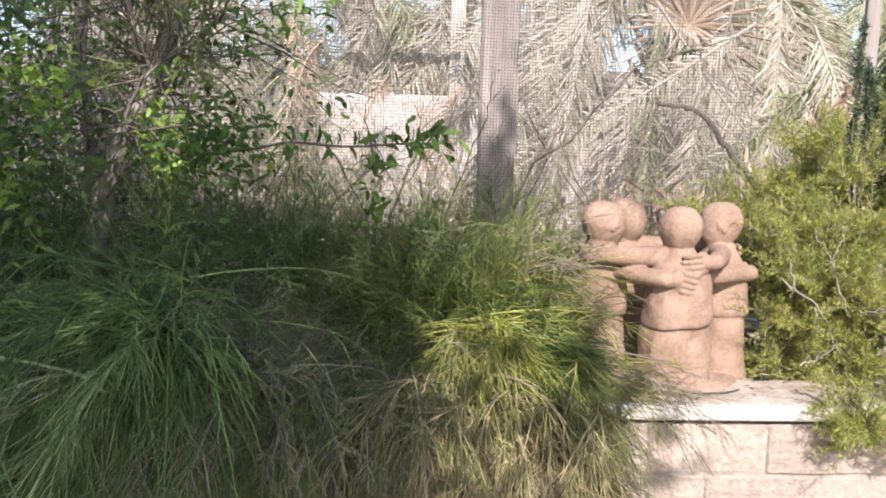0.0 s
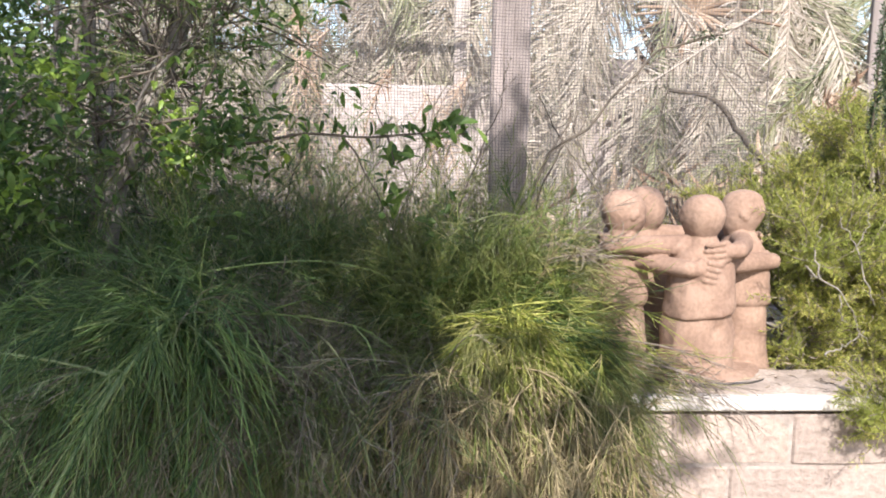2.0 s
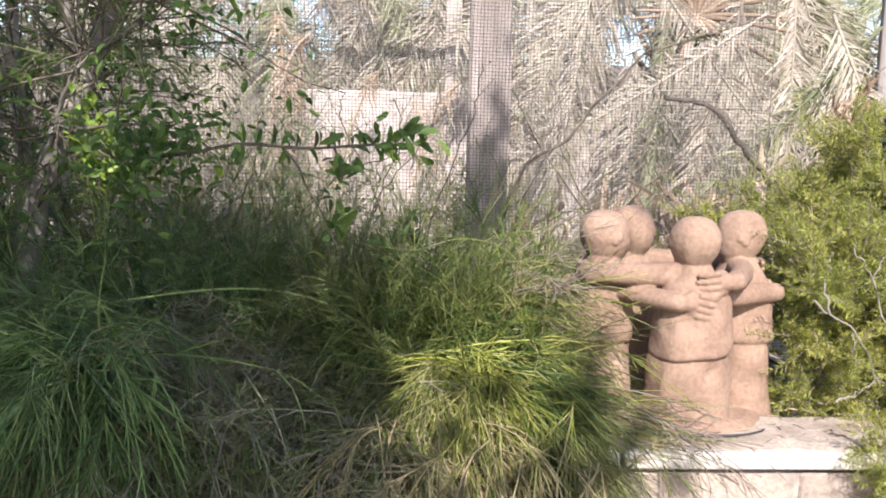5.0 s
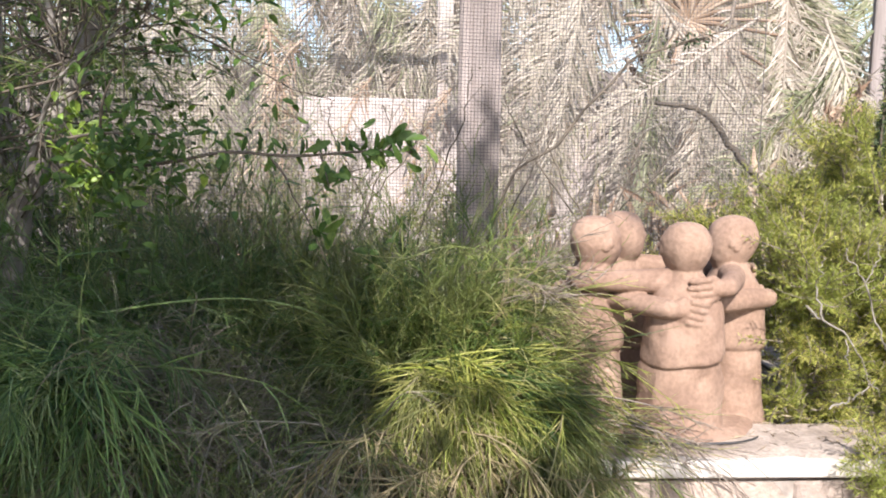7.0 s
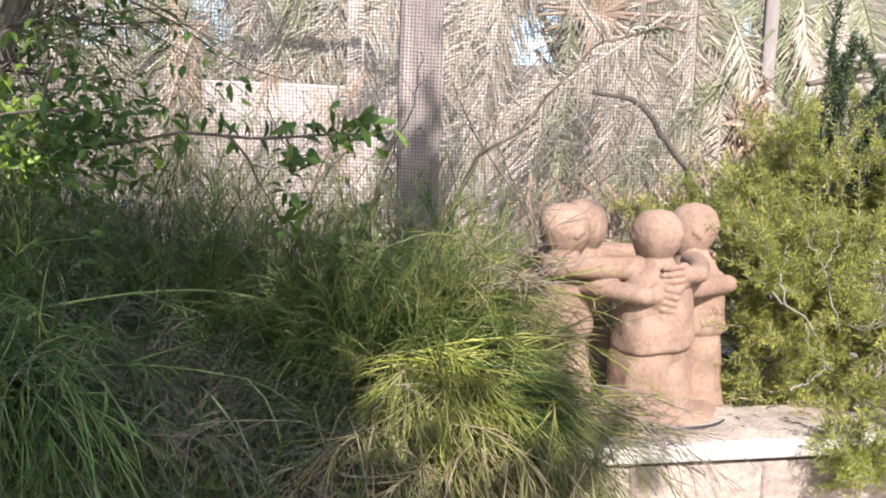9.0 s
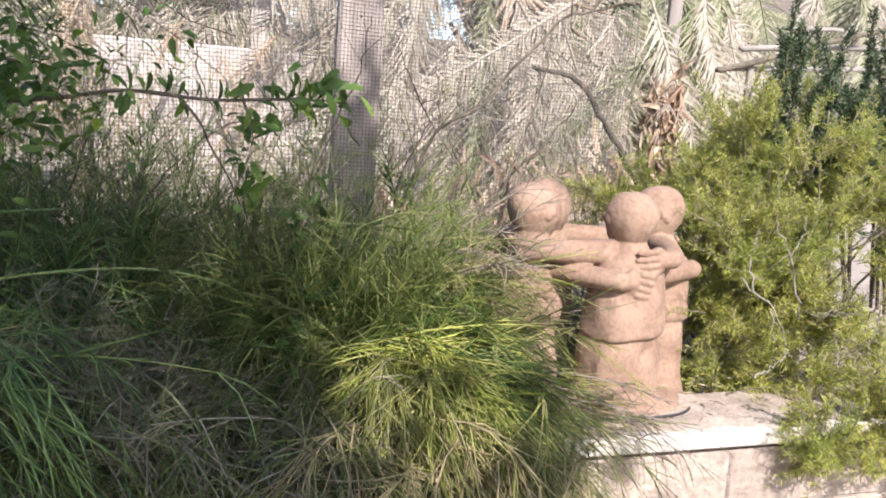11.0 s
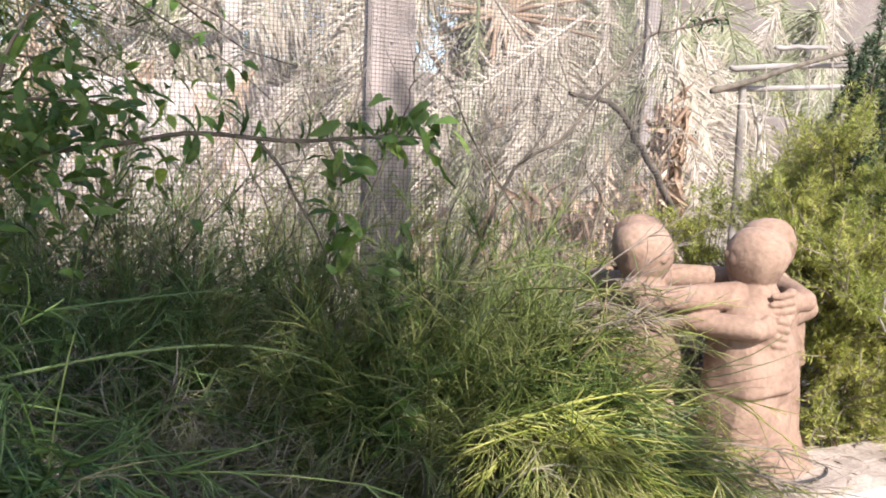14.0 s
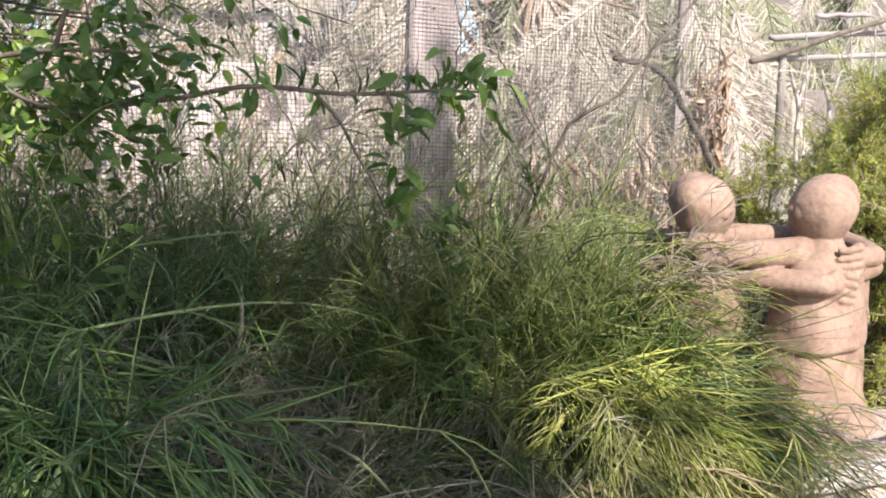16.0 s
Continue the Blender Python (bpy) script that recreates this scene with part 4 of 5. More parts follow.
def leafy_branch(points, r0, r1, label, sub, stands, clusters):
    """A branch with upright leaves along a stretch of it and clusters of leaves at given places."""
    branch = part("branch", grid_mesh("branch", *join([limb(points, r0, r1, 30, 6)] + [limb(q, r0 * 0.6, 0.0008, 16, 5) for q in sub]), DARK_TWIG), None, shrub, label)
    p = smooth_path(points, 100)
    lo, hi, n = stands
    i = np.sort(rng.integers(int(lo * 100), int(hi * 100), n))
    rise = UP * rng.choice([1.0, 1.0, 1.0, -0.7], (n, 1))
    place_leaves(branch, p[i], rng.normal(size=(n, 3)) * (0.5, 0.4, 0.2) + (0.25, -0.1, 0) + rise, rng.normal(size=(n, 3)) * 0.4 + (0.8, -0.6, 0.2), rng.uniform(0.020, 0.034, n), BLUNT_LEAVES)
    for at, spread, n in clusters:
        b = np.array(at) + rng.normal(size=(n, 3)) * np.array(spread)
        place_leaves(branch, b, rng.normal(size=(n, 3)) * (0.9, 0.7, 0.6) + (0.3, -0.2, 0.15), rng.normal(size=(n, 3)) * 0.5 + (0.1, -0.8, 0.6), rng.uniform(0.022, 0.040, n), BLUNT_LEAVES)


leafy_branch([(-0.60, 1.84, 1.00), (-0.45, 1.76, 0.965), (-0.321, 1.70, 0.975), (-0.23, 1.68, 0.992), (-0.117, 1.68, 0.987), (-0.017, 1.70, 0.995), (0.052, 1.72, 0.998), (0.085, 1.72, 0.996)], 0.0042, 0.0013, "slender leafy branch reaching out sideways",
             ([(-0.16, 1.68, 0.990), (-0.13, 1.67, 0.955), (-0.115, 1.66, 0.922), (-0.087, 1.66, 0.875), (-0.055, 1.66, 0.80)], [(-0.07, 1.68, 0.99), (-0.062, 1.67, 0.965), (-0.055, 1.67, 0.935)]),
             (0.42, 0.86, 44),
             (((-0.060, 1.67, 0.972), (0.016, 0.014, 0.016), 10), ((-0.062, 1.665, 0.925), (0.014, 0.014, 0.022), 13), ((-0.075, 1.66, 0.868), (0.010, 0.012, 0.018), 6), ((0.045, 1.72, 1.002), (0.024, 0.018, 0.014), 20), ((0.085, 1.72, 0.996), (0.012, 0.012, 0.012), 10)))

# the shrub's foremost leaves, each on its own
near_leaves = part("front_twig", grid_mesh("front_twig", *join([limb([(-0.61, 1.86, 1.0), (-0.52, 1.74, 1.01), (-0.43, 1.66, 1.02), (-0.33, 1.64, 1.02)], 0.0045, 0.0014, 18, 6), limb([(-0.52, 1.74, 1.01), (-0.46, 1.68, 0.97), (-0.38, 1.65, 0.95)], 0.0032, 0.0012, 14, 5), limb([(-0.43, 1.66, 1.02), (-0.41, 1.62, 1.07), (-0.38, 1.60, 1.12)], 0.003, 0.0012, 12, 5), limb([(-0.92, 1.80, 0.95), (-0.84, 1.66, 0.97), (-0.74, 1.54, 1.02), (-0.66, 1.50, 1.07)], 0.005, 0.0015, 18, 6)]), DARK_TWIG), None, shrub, "thin dark twig carrying the foremost leaves")
for at, spread, n in (((-0.37, 1.65, 1.00), (0.040, 0.045, 0.034), 95), ((-0.43, 1.66, 0.955), (0.045, 0.045, 0.036), 65), ((-0.68, 1.51, 1.05), (0.07, 0.05, 0.07), 50), ((-0.80, 1.60, 0.92), (0.08, 0.06, 0.09), 45), ((-0.88, 1.62, 1.14), (0.09, 0.07, 0.09), 25), ((-0.40, 1.60, 1.10), (0.04, 0.04, 0.04), 20)):
    place_leaves(near_leaves, np.array(at) + rng.normal(size=(n, 3)) * np.array(spread), rng.normal(size=(n, 3)) * (1, 1, 0.7) + (0.1, -0.35, 0.0), rng.normal(size=(n, 3)) * 0.6 + (0, -0.5, 0.9), rng.uniform(0.019, 0.033, n), BLUNT_LEAVES if at[0] > -0.5 else POINTED_LEAVES)

# ---- rosemary-like shrub beside the sculpture ----
rng = np.random.default_rng(22)
def needle_sprigs(base, way, length, per, n_len, n_wid, r=0.0012, lean=0.9):
    N = len(base)
    way = unit(way)
    s = np.linspace(0, 1, 5)
    bend = rng.normal(size=(N, 3)) * 0.22 + UP * 0.18
    L = np.reshape(length, (-1, 1)) * np.ones((N, 1))
    path = base[:, None] + way[:, None] * L[:, None] * s[:, None] + bend[:, None] * L[:, None] * (s**2)[:, None]
    stems = tubes(path, np.linspace(1, 0.5, 5)[None] * np.full((N, 1), r), 3)
    i = np.repeat(np.arange(N), per)
    u = rng.uniform(0.12, 1.0, (len(i), 1))
    b = base[i] + way[i] * L[i] * u + bend[i] * L[i] * u**2
    tan = unit(way[i] + 2 * bend[i] * u)
    perp = unit(np.cross(tan, rng.normal(size=(len(i), 3))))
    d = tan * rng.uniform(0.3, 1.0, (len(i), 1)) + perp * lean
    leaf = strips(b, d, n_len * rng.uniform(0.6, 1.25, len(i)), n_wid)
    return stems, leaf


def shell(centres, radii, counts, facing=(0, -0.6, 0.35), keep=-0.15, tuft=21):
    """Places and outward ways of sprigs, gathered in tufts on lumpy masses."""
    P, W = [], []
    facing = np.array(facing)
    for c, r, k in zip(centres, radii, counts):
        d = unit(rng.normal(size=(k * 3, 3)))
        d = d[d @ facing > keep][:max(3, k // tuft)]
        heart = np.array(c) + d * np.array(r) * rng.uniform(0.65, 1.12, (len(d), 1))
        way = unit(d * 0.7 + rng.normal(size=d.shape) * 0.4 + UP * 0.2)
        i = np.repeat(np.arange(len(d)), tuft)
        along = rng.uniform(-0.050, 0.035, (len(i), 1))
        P.append(heart[i] + way[i] * along + rng.normal(size=(len(i), 3)) * 0.013)
        W.append(unit(way[i] + rng.normal(size=(len(i), 3)) * 0.42))
    return np.concatenate(P), np.concatenate(W)


rosemary = thing("rosemary_bush", (1.05, 1.8, 0.52), "sunlit yellow-green rosemary bush spilling over the cap stone", "bush")
masses = [((1.03, 1.83, 0.77), (0.26, 0.24, 0.28), 520), ((0.90, 1.76, 0.82), (0.13, 0.14, 0.13), 230), ((0.81, 1.72, 0.63), (0.08, 0.10, 0.11), 130),
          ((0.93, 1.68, 0.60), (0.14, 0.11, 0.12), 260), ((1.05, 1.66, 0.75), (0.18, 0.13, 0.18), 300), ((0.93, 1.47, 0.515), (0.12, 0.06, 0.065), 330), ((1.15, 1.49, 0.48), (0.16, 0.07, 0.10), 300),
          ((0.92, 2.02, 0.76), (0.17, 0.12, 0.19), 330), ((1.32, 2.0, 0.72), (0.33, 0.25, 0.25), 340), ((1.00, 1.80, 0.98), (0.11, 0.14, 0.10), 150), ((1.05, 1.98, 0.64), (0.25, 0.12, 0.14), 180), ((1.05, 2.16, 0.70), (0.36, 0.10, 0.20), 280), ((0.82, 1.66, 0.74), (0.07, 0.08, 0.15), 230), ((0.79, 1.68, 0.60), (0.045, 0.08, 0.07), 120), ((0.80, 1.74, 0.73), (0.04, 0.07, 0.11), 150), ((0.84, 1.86, 0.84), (0.08, 0.08, 0.09), 150), ((0.75, 2.04, 0.71), (0.07, 0.06, 0.14), 110), ((0.90, 1.78, 0.69), (0.08, 0.09, 0.16), 240), ((1.10, 2.02, 0.88), (0.20, 0.08, 0.10), 300), ((1.28, 2.06, 0.92), (0.16, 0.08, 0.10), 220)]
P, W = shell([m[0] for m in masses], [m[1] for m in masses], [m[2] for m in masses])
stems, needles = needle_sprigs(P, W, rng.uniform(0.035, 0.080, len(P)), 46, 0.0150, 0.0016)
part("stem_tangle", grid_mesh("stem_tangle", *stems, BROWN_TWIG), None, rosemary, kind="stuff")
part("needles", grid_mesh("needles", *needles, NEEDLE), None, rosemary, kind="stuff")
inner = []
for c, r, k in masses:
    for _ in range(4):
        d = unit(rng.normal(size=3)) * np.array(r) * 0.9
        a = np.array((1.08, 1.88, 0.53)) * 0.5 + np.array(c) * 0.5 + rng.normal(size=3) * 0.04
        a[2] = max(a[2] - 0.1, 0.53)
        inner.append(limb([a, (a + np.array(c) + d) / 2 + rng.normal(size=3) * 0.02, np.array(c) + d], 0.005, 0.0018, 10, 5, 0.003))
part("branch_tangle", grid_mesh("branch_tangle", *join(inner), BROWN_TWIG), None, rosemary, "bare brown woody branches", "stuff")
bare = [[(0.719, 1.54, 0.761), (0.750, 1.55, 0.738), (0.770, 1.55, 0.726), (0.797, 1.55, 0.704), (0.820, 1.55, 0.675), (0.836, 1.55, 0.640), (0.850, 1.56, 0.622), (0.90, 1.60, 0.58)],
        [(0.752, 1.55, 0.737), (0.741, 1.55, 0.781), (0.744, 1.55, 0.815), (0.748, 1.55, 0.839)], [(0.880, 1.58, 0.68), (0.850, 1.55, 0.719), (0.817, 1.55, 0.797), (0.789, 1.55, 0.835), (0.782, 1.55, 0.854)],
        [(0.769, 1.54, 0.589), (0.803, 1.55, 0.600), (0.826, 1.55, 0.615), (0.86, 1.57, 0.63)], [(0.817, 1.55, 0.797), (0.83, 1.54, 0.83), (0.826, 1.54, 0.865)], [(0.797, 1.55, 0.704), (0.79, 1.54, 0.675), (0.805, 1.54, 0.655)]]
for k in range(10):
    a = np.array((rng.uniform(0.90, 1.08), rng.uniform(1.60, 1.65), rng.uniform(0.56, 0.80)))
    d = np.array((rng.uniform(-0.10, 0.05), rng.uniform(-0.13, -0.09), rng.uniform(-0.02, 0.10)))
    e = a + d + (rng.uniform(-0.05, 0.05), -0.01, rng.uniform(-0.05, 0.06))
    m = a + d * 0.6 + rng.normal(size=3) * 0.012
    bare.append([a, m, e])
    bare.append([m, m + (e - m) * 0.5 + (0.012, -0.004, 0.018), e + rng.normal(size=3) * 0.028])
for b in bare:
    part("bare_branch", grid_mesh("bare_branch", *limb(b, 0.0011 if len(b) == 3 else 0.0019, 0.0008, 18, 6, 0.0022), BARE_TWIG), None, rosemary, "bare grey branch")

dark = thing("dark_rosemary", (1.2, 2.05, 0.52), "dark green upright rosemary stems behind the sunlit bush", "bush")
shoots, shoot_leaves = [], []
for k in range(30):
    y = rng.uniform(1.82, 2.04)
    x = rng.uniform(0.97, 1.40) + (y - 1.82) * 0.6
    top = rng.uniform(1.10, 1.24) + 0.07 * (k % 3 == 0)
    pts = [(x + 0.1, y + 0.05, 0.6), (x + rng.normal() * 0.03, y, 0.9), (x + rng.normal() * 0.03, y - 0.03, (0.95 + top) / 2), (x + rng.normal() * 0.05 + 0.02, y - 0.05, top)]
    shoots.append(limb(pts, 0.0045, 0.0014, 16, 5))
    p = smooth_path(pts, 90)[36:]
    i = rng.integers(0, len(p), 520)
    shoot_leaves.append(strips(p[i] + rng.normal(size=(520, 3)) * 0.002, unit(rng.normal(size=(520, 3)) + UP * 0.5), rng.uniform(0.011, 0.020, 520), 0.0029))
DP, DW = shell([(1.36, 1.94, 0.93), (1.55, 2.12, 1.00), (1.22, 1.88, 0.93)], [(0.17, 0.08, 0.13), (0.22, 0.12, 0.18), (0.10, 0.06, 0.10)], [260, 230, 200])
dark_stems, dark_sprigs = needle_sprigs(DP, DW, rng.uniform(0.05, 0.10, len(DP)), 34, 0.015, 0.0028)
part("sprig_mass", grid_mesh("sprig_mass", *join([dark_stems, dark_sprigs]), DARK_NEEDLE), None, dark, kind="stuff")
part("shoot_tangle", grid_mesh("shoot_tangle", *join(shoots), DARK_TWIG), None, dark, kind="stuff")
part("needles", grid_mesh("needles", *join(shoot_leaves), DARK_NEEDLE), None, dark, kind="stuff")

# ---- bare twigs before the fence ----
rng = np.random.default_rng(23)
def bare_twig(points, r0, r1, label, forks=6, tuft=False):
    ob = thing("bare_twig", points[0], label, "twig")
    p = smooth_path(points, 40)
    part("stem", grid_mesh("stem", *limb(points, r0, r1, 22, 6, 0.003), DARK_TWIG), None, ob)
    for k in range(forks):
        a = p[rng.integers(8, 36)]
        d = unit((p[-1] - p[0]) / np.linalg.norm(p[-1] - p[0]) + rng.normal(size=3) * 0.5)
        l = rng.uniform(0.06, 0.2)
        part("side_twig", grid_mesh("side_twig", *limb([a, a + d * l * 0.5 + rng.normal(size=3) * 0.01, a + d * l], r1 * 1.1, r1 * 0.4, 8, 4), BROWN_TWIG), None, ob)
    if tuft:
        n = 46
        b = p[rng.integers(33, 40, n)] + rng.normal(size=(n, 3)) * 0.004
        part("leaf_tuft", grid_mesh("leaf_tuft", *leaf_mesh(b, unit(rng.normal(size=(n, 3)) + (0.3, 0, 0)), unit(rng.normal(size=(n, 3)) + UP), rng.uniform(0.009, 0.016, n), 0.004), DARK_NEEDLE), None, ob, "tuft of small dark leaves")
    return ob


bare_twig([(0.20, 1.95, 0.60), (0.27, 1.88, 0.93), (0.375, 1.85, 1.02), (0.473, 1.84, 1.15), (0.547, 1.83, 1.194), (0.640, 1.82, 1.214)], 0.0036, 0.0017, "thin bare arching twig with a tuft of leaves at its tip", 8, True)
bare_twig([(0.05, 2.2, 0.55), (0.12, 2.18, 0.85), (0.20, 2.16, 1.05), (0.22, 2.15, 1.18)], 0.0026, 0.001, "thin bare grey-brown twig standing before the fence", 6)
bare_twig([(-0.1, 2.2, 0.55), (-0.02, 2.2, 0.85), (0.10, 2.2, 1.02), (0.14, 2.2, 1.2)], 0.0026, 0.001, "thin bare grey-brown twig standing before the fence", 6)
bare_twig([(0.55, 2.2, 0.55), (0.50, 2.2, 0.80), (0.36, 2.2, 1.0), (0.30, 2.2, 1.12)], 0.0030, 0.001, "thin bare grey-brown twig standing before the fence", 7)
bare_twig([(0.4, 2.25, 0.55), (0.55, 2.22, 0.82), (0.70, 2.22, 0.98), (0.78, 2.22, 1.1)], 0.0030, 0.001, "thin bare grey-brown twig standing before the fence", 7)
bare_twig([(-0.25, 2.1, 0.55), (-0.2, 2.1, 0.8), (-0.08, 2.1, 0.93), (0.06, 2.1, 0.98)], 0.0030, 0.001, "thin bare grey-brown twig standing before the fence", 7)

for x0, x1, top, bend in ((-0.16, 0.02, 1.10, 0.05), (0.10, -0.10, 1.12, -0.03), (0.42, 0.62, 1.18, 0.06), (0.66, 0.44, 1.08, -0.04), (0.80, 0.62, 1.02, 0.03), (0.34, 0.40, 1.06, -0.05), (-0.45, -0.30, 1.08, 0.04)):
    y = rng.uniform(2.15, 2.36)
    bare_twig([(x0, y, 0.52), (x0 * 0.6 + x1 * 0.4 + bend, y, 0.52 + (top - 0.52) * 0.5), (x1 + bend * 0.3, y, top - 0.08), (x1, y, top)], 0.0026, 0.0011, "thin bare grey-brown twig crossing before the fence", 5)

# ---- beyond the fence ----
rng = np.random.default_rng(24)
crook = thing("crooked_branch", (1.05, 2.62, 0.5), "dark crooked dead branch behind the netting", "branch")
part("wood", grid_mesh("wood", *limb([(1.36, 2.66, 0.42), (1.22, 2.60, 0.72), (1.09, 2.54, 0.88), (0.997, 2.50, 0.975), (0.935, 2.48, 1.032), (0.90, 2.48, 1.085), (0.856, 2.48, 1.117), (0.80, 2.48, 1.125), (0.738, 2.48, 1.132)], 0.011, 0.006, 26, 8, 0.002), DARK_TWIG), None, crook)


def frond(path, leaf, material, name_label, droop=0.35, gap=0.013, width=0.0075, of=None):
    """A feather palm leaf: midrib and two rows of long leaflets."""
    p = smooth_path(path, 60)
    seg = np.linalg.norm(np.diff(p, axis=0), axis=1)
    n = int(seg.sum() / gap)
    u = np.linspace(4, 58.9, n)
    i, t = u.astype(int), (u % 1)[:, None]
    b = p[i] * (1 - t) + p[i + 1] * t
    tan = unit(p[i + 1] - p[i])
    flat = unit(np.cross(tan, np.array([0.15, -1.0, 0.1]) + rng.normal(size=3) * 0.35))
    prof = np.sin(np.linspace(0.35, 2.9, n))[:, None]
    pieces = []
    for s in (-1, 1):
        d = unit(tan * rng.uniform(0.45, 0.9, (n, 1)) + s * flat + rng.normal(size=(n, 3)) * 0.19)
        L = leaf * (0.45 + 0.55 * prof) * rng.uniform(0.6, 1.15, (n, 1)) * rng.choice([1.0, 1.0, 1.0, 0.35], (n, 1))
        q = np.linspace(0, 1, 5)
        path3 = b[:, None] + d[:, None] * L[:, None] * q[:, None] - UP * L[:, None] * droop * rng.uniform(0.5, 1.5, (n, 1, 1)) * (q**2)[:, None]
        side = unit(np.cross(d, rng.normal(size=(n, 3)) * 0.4 + np.array([0, -1.0, 0.2])))
        w = width * np.array([0.5, 1.0, 0.9, 0.6, 0.1])[:, None]
        v = np.stack([path3 - side[:, None] * w / 2, path3 + side[:, None] * w / 2 + np.array([0, 0.002, 0])], 2).reshape(-1, 3)
        b0 = (np.arange(n)[:, None] * 10 + np.arange(4) * 2).reshape(-1, 1)
        pieces.append((v, np.concatenate([b0, b0 + 1, b0 + 3, b0 + 2], 1)))
    rib = grid_mesh("midrib", *limb(path, 0.0075, 0.0025, 20, 5), material)
    if of is not None:
        ob = part("frond", rib, None, of, name_label)
    else:
        ob = thing("palm_frond", tuple(path[0]), name_label, "palm frond", "dead palm fronds behind the fence")
        part("midrib", rib, None, ob)
    part("frond_blade", grid_mesh("frond_blade", *join(pieces), material), None, ob, kind="stuff")
    return ob


# palm heart with fronds that arch out and hang
HEART = np.array((1.42, 4.6, 1.62))
palm = thing("palm_tree", (1.42, 4.6, 0.42), "stout palm with cut leaf bases and hanging bleached fronds", "palm tree")
part("trunk", grid_mesh("trunk", *limb([(1.42, 4.62, 0.3), (1.43, 4.62, 0.9), (1.42, 4.6, 1.6)], 0.13, 0.11, 14, 14, 0.006), BARK), None, palm)
for k in range(34):
    a, z = k * 2.4, 0.75 + k * 0.027
    c = np.array((1.42 + 0.12 * math.cos(a), 4.6 + 0.12 * math.sin(a), z))
    o = np.array((math.cos(a), math.sin(a), 1.4))
    part("leaf_base", grid_mesh("leaf_base", *limb([c, c + o * 0.05, c + o * 0.1], 0.025, 0.012, 6, 6), HUSK), None, palm)
for k in range(30):
    a = -math.pi / 2 + (k / 29 - 0.5) * 4.6 + rng.normal() * 0.1
    out = np.array((math.cos(a), 0.45 if math.cos(a) > 0.35 else 0.55 * math.sin(a) - 0.15, 0))
    reach, rise, drop = rng.uniform(0.75, 1.35) * (0.6 if math.cos(a) > 0.35 else 0.78 if math.cos(a) < -0.35 else 1.0), rng.uniform(0.12, 0.5), rng.uniform(0.4, 1.1)
    if abs(math.cos(a)) < 0.6:
        reach, rise, drop = rng.uniform(0.35, 0.7), rng.uniform(0.05, 0.2), rng.uniform(0.9, 1.2)
    pts = [HEART, HEART + out * reach * 0.3 + UP * rise, HEART + out * reach * 0.7 + UP * (rise - drop * 0.25), HEART + out * reach * 1.0 + UP * (rise - drop * 0.75), HEART + out * reach * 1.12 + UP * (rise - drop)]
    green = k % 5 == 2
    frond(pts, rng.uniform(0.17, 0.28), GREY_FROND if green else DEAD_FROND, "grey-green frond" if green else "bleached dead frond", of=palm)

for k in range(30):
    a = k / 30 * 2 * math.pi + rng.normal() * 0.1
    o = np.array((math.cos(a), -0.55, math.sin(a) * 0.9 + 0.25))
    core = HEART + np.array((0, -0.30, 0.0))
    part("stalk_base", grid_mesh("stalk_base", *limb([core, core + o * 0.14, core + o * rng.uniform(0.24, 0.46) - UP * 0.03], 0.017, 0.006, 8, 5), STALK_BASE), None, palm, "orange-brown stalk base")

# stacked dead fronds leaning as a screen
for k in range(44):
    x = -1.7 + 3.5 * k / 43 + rng.normal() * 0.08
    y = rng.uniform(3.5, 4.25)
    lean = rng.normal() * 0.6
    if -1.3 < x < -0.7:
        lean = -abs(lean)
    if -0.75 < x < 1.05 and (x < 0.5 or k % 3):
        top, low, y = rng.uniform(1.65, 2.1), rng.uniform(0.5, 0.8), rng.uniform(5.05, 5.3)
    else:
        top, low = rng.uniform(1.35, 1.95), rng.uniform(0.5, 0.75)
    pts = [(x, y, top), (x + lean * 0.35, y - 0.05, top * 0.66 + low * 0.34), (x + lean * 0.75, y - 0.08, top * 0.3 + low * 0.7), (x + lean, y - 0.03, low)]
    frond(pts, rng.uniform(0.13, 0.26), GREY_FROND if k % 6 == 1 else DEAD_FROND, "bleached dead palm frond leaning behind the fence", rng.uniform(0.1, 0.7))

for k in range(26):
    x, y = -3.0 + 3.2 * k / 25 + rng.normal() * 0.08, rng.uniform(5.1, 5.8)
    lean, top = rng.normal() * 0.7, rng.uniform(1.8, 2.3)
    low = rng.uniform(0.45, 0.8)
    pts = [(x, y, top), (x + lean * 0.4, y - 0.1, top - 0.2), (x + lean * 0.8, y - 0.15, (top + low) / 2), (x + lean, y - 0.1, low)]
    frond(pts, rng.uniform(0.26, 0.36), GREY_FROND if k % 3 == 0 else DEAD_FROND, "tangled dry palm frond hanging beyond the plaster wall", 0.35)
for k in range(18):
    x, y = 2.3 + 3.4 * k / 17 + rng.normal() * 0.1, rng.uniform(5.95, 6.5)
    lean, top = rng.normal() * 0.6, rng.uniform(1.7, 2.5)
    pts = [(x, y, top), (x + lean * 0.5, y - 0.1, top - 0.1), (x + lean * 1.1, y - 0.05, 0.9), (x + lean * 1.2, y, 0.45)]
    frond(pts, rng.uniform(0.26, 0.36), GREY_FROND if k % 2 == 1 else DEAD_FROND, "dry bleached palm frond lying over the distant wall", 0.35)
frond([(2.98, 5.05, 1.95), (3.04, 5.02, 1.60), (3.16, 5.0, 1.32), (3.30, 5.0, 1.05), (3.40, 5.0, 0.5)], 0.30, DEAD_FROND, "bleached dead palm frond hanging clear of the netting", 0.15, 0.012, 0.010)
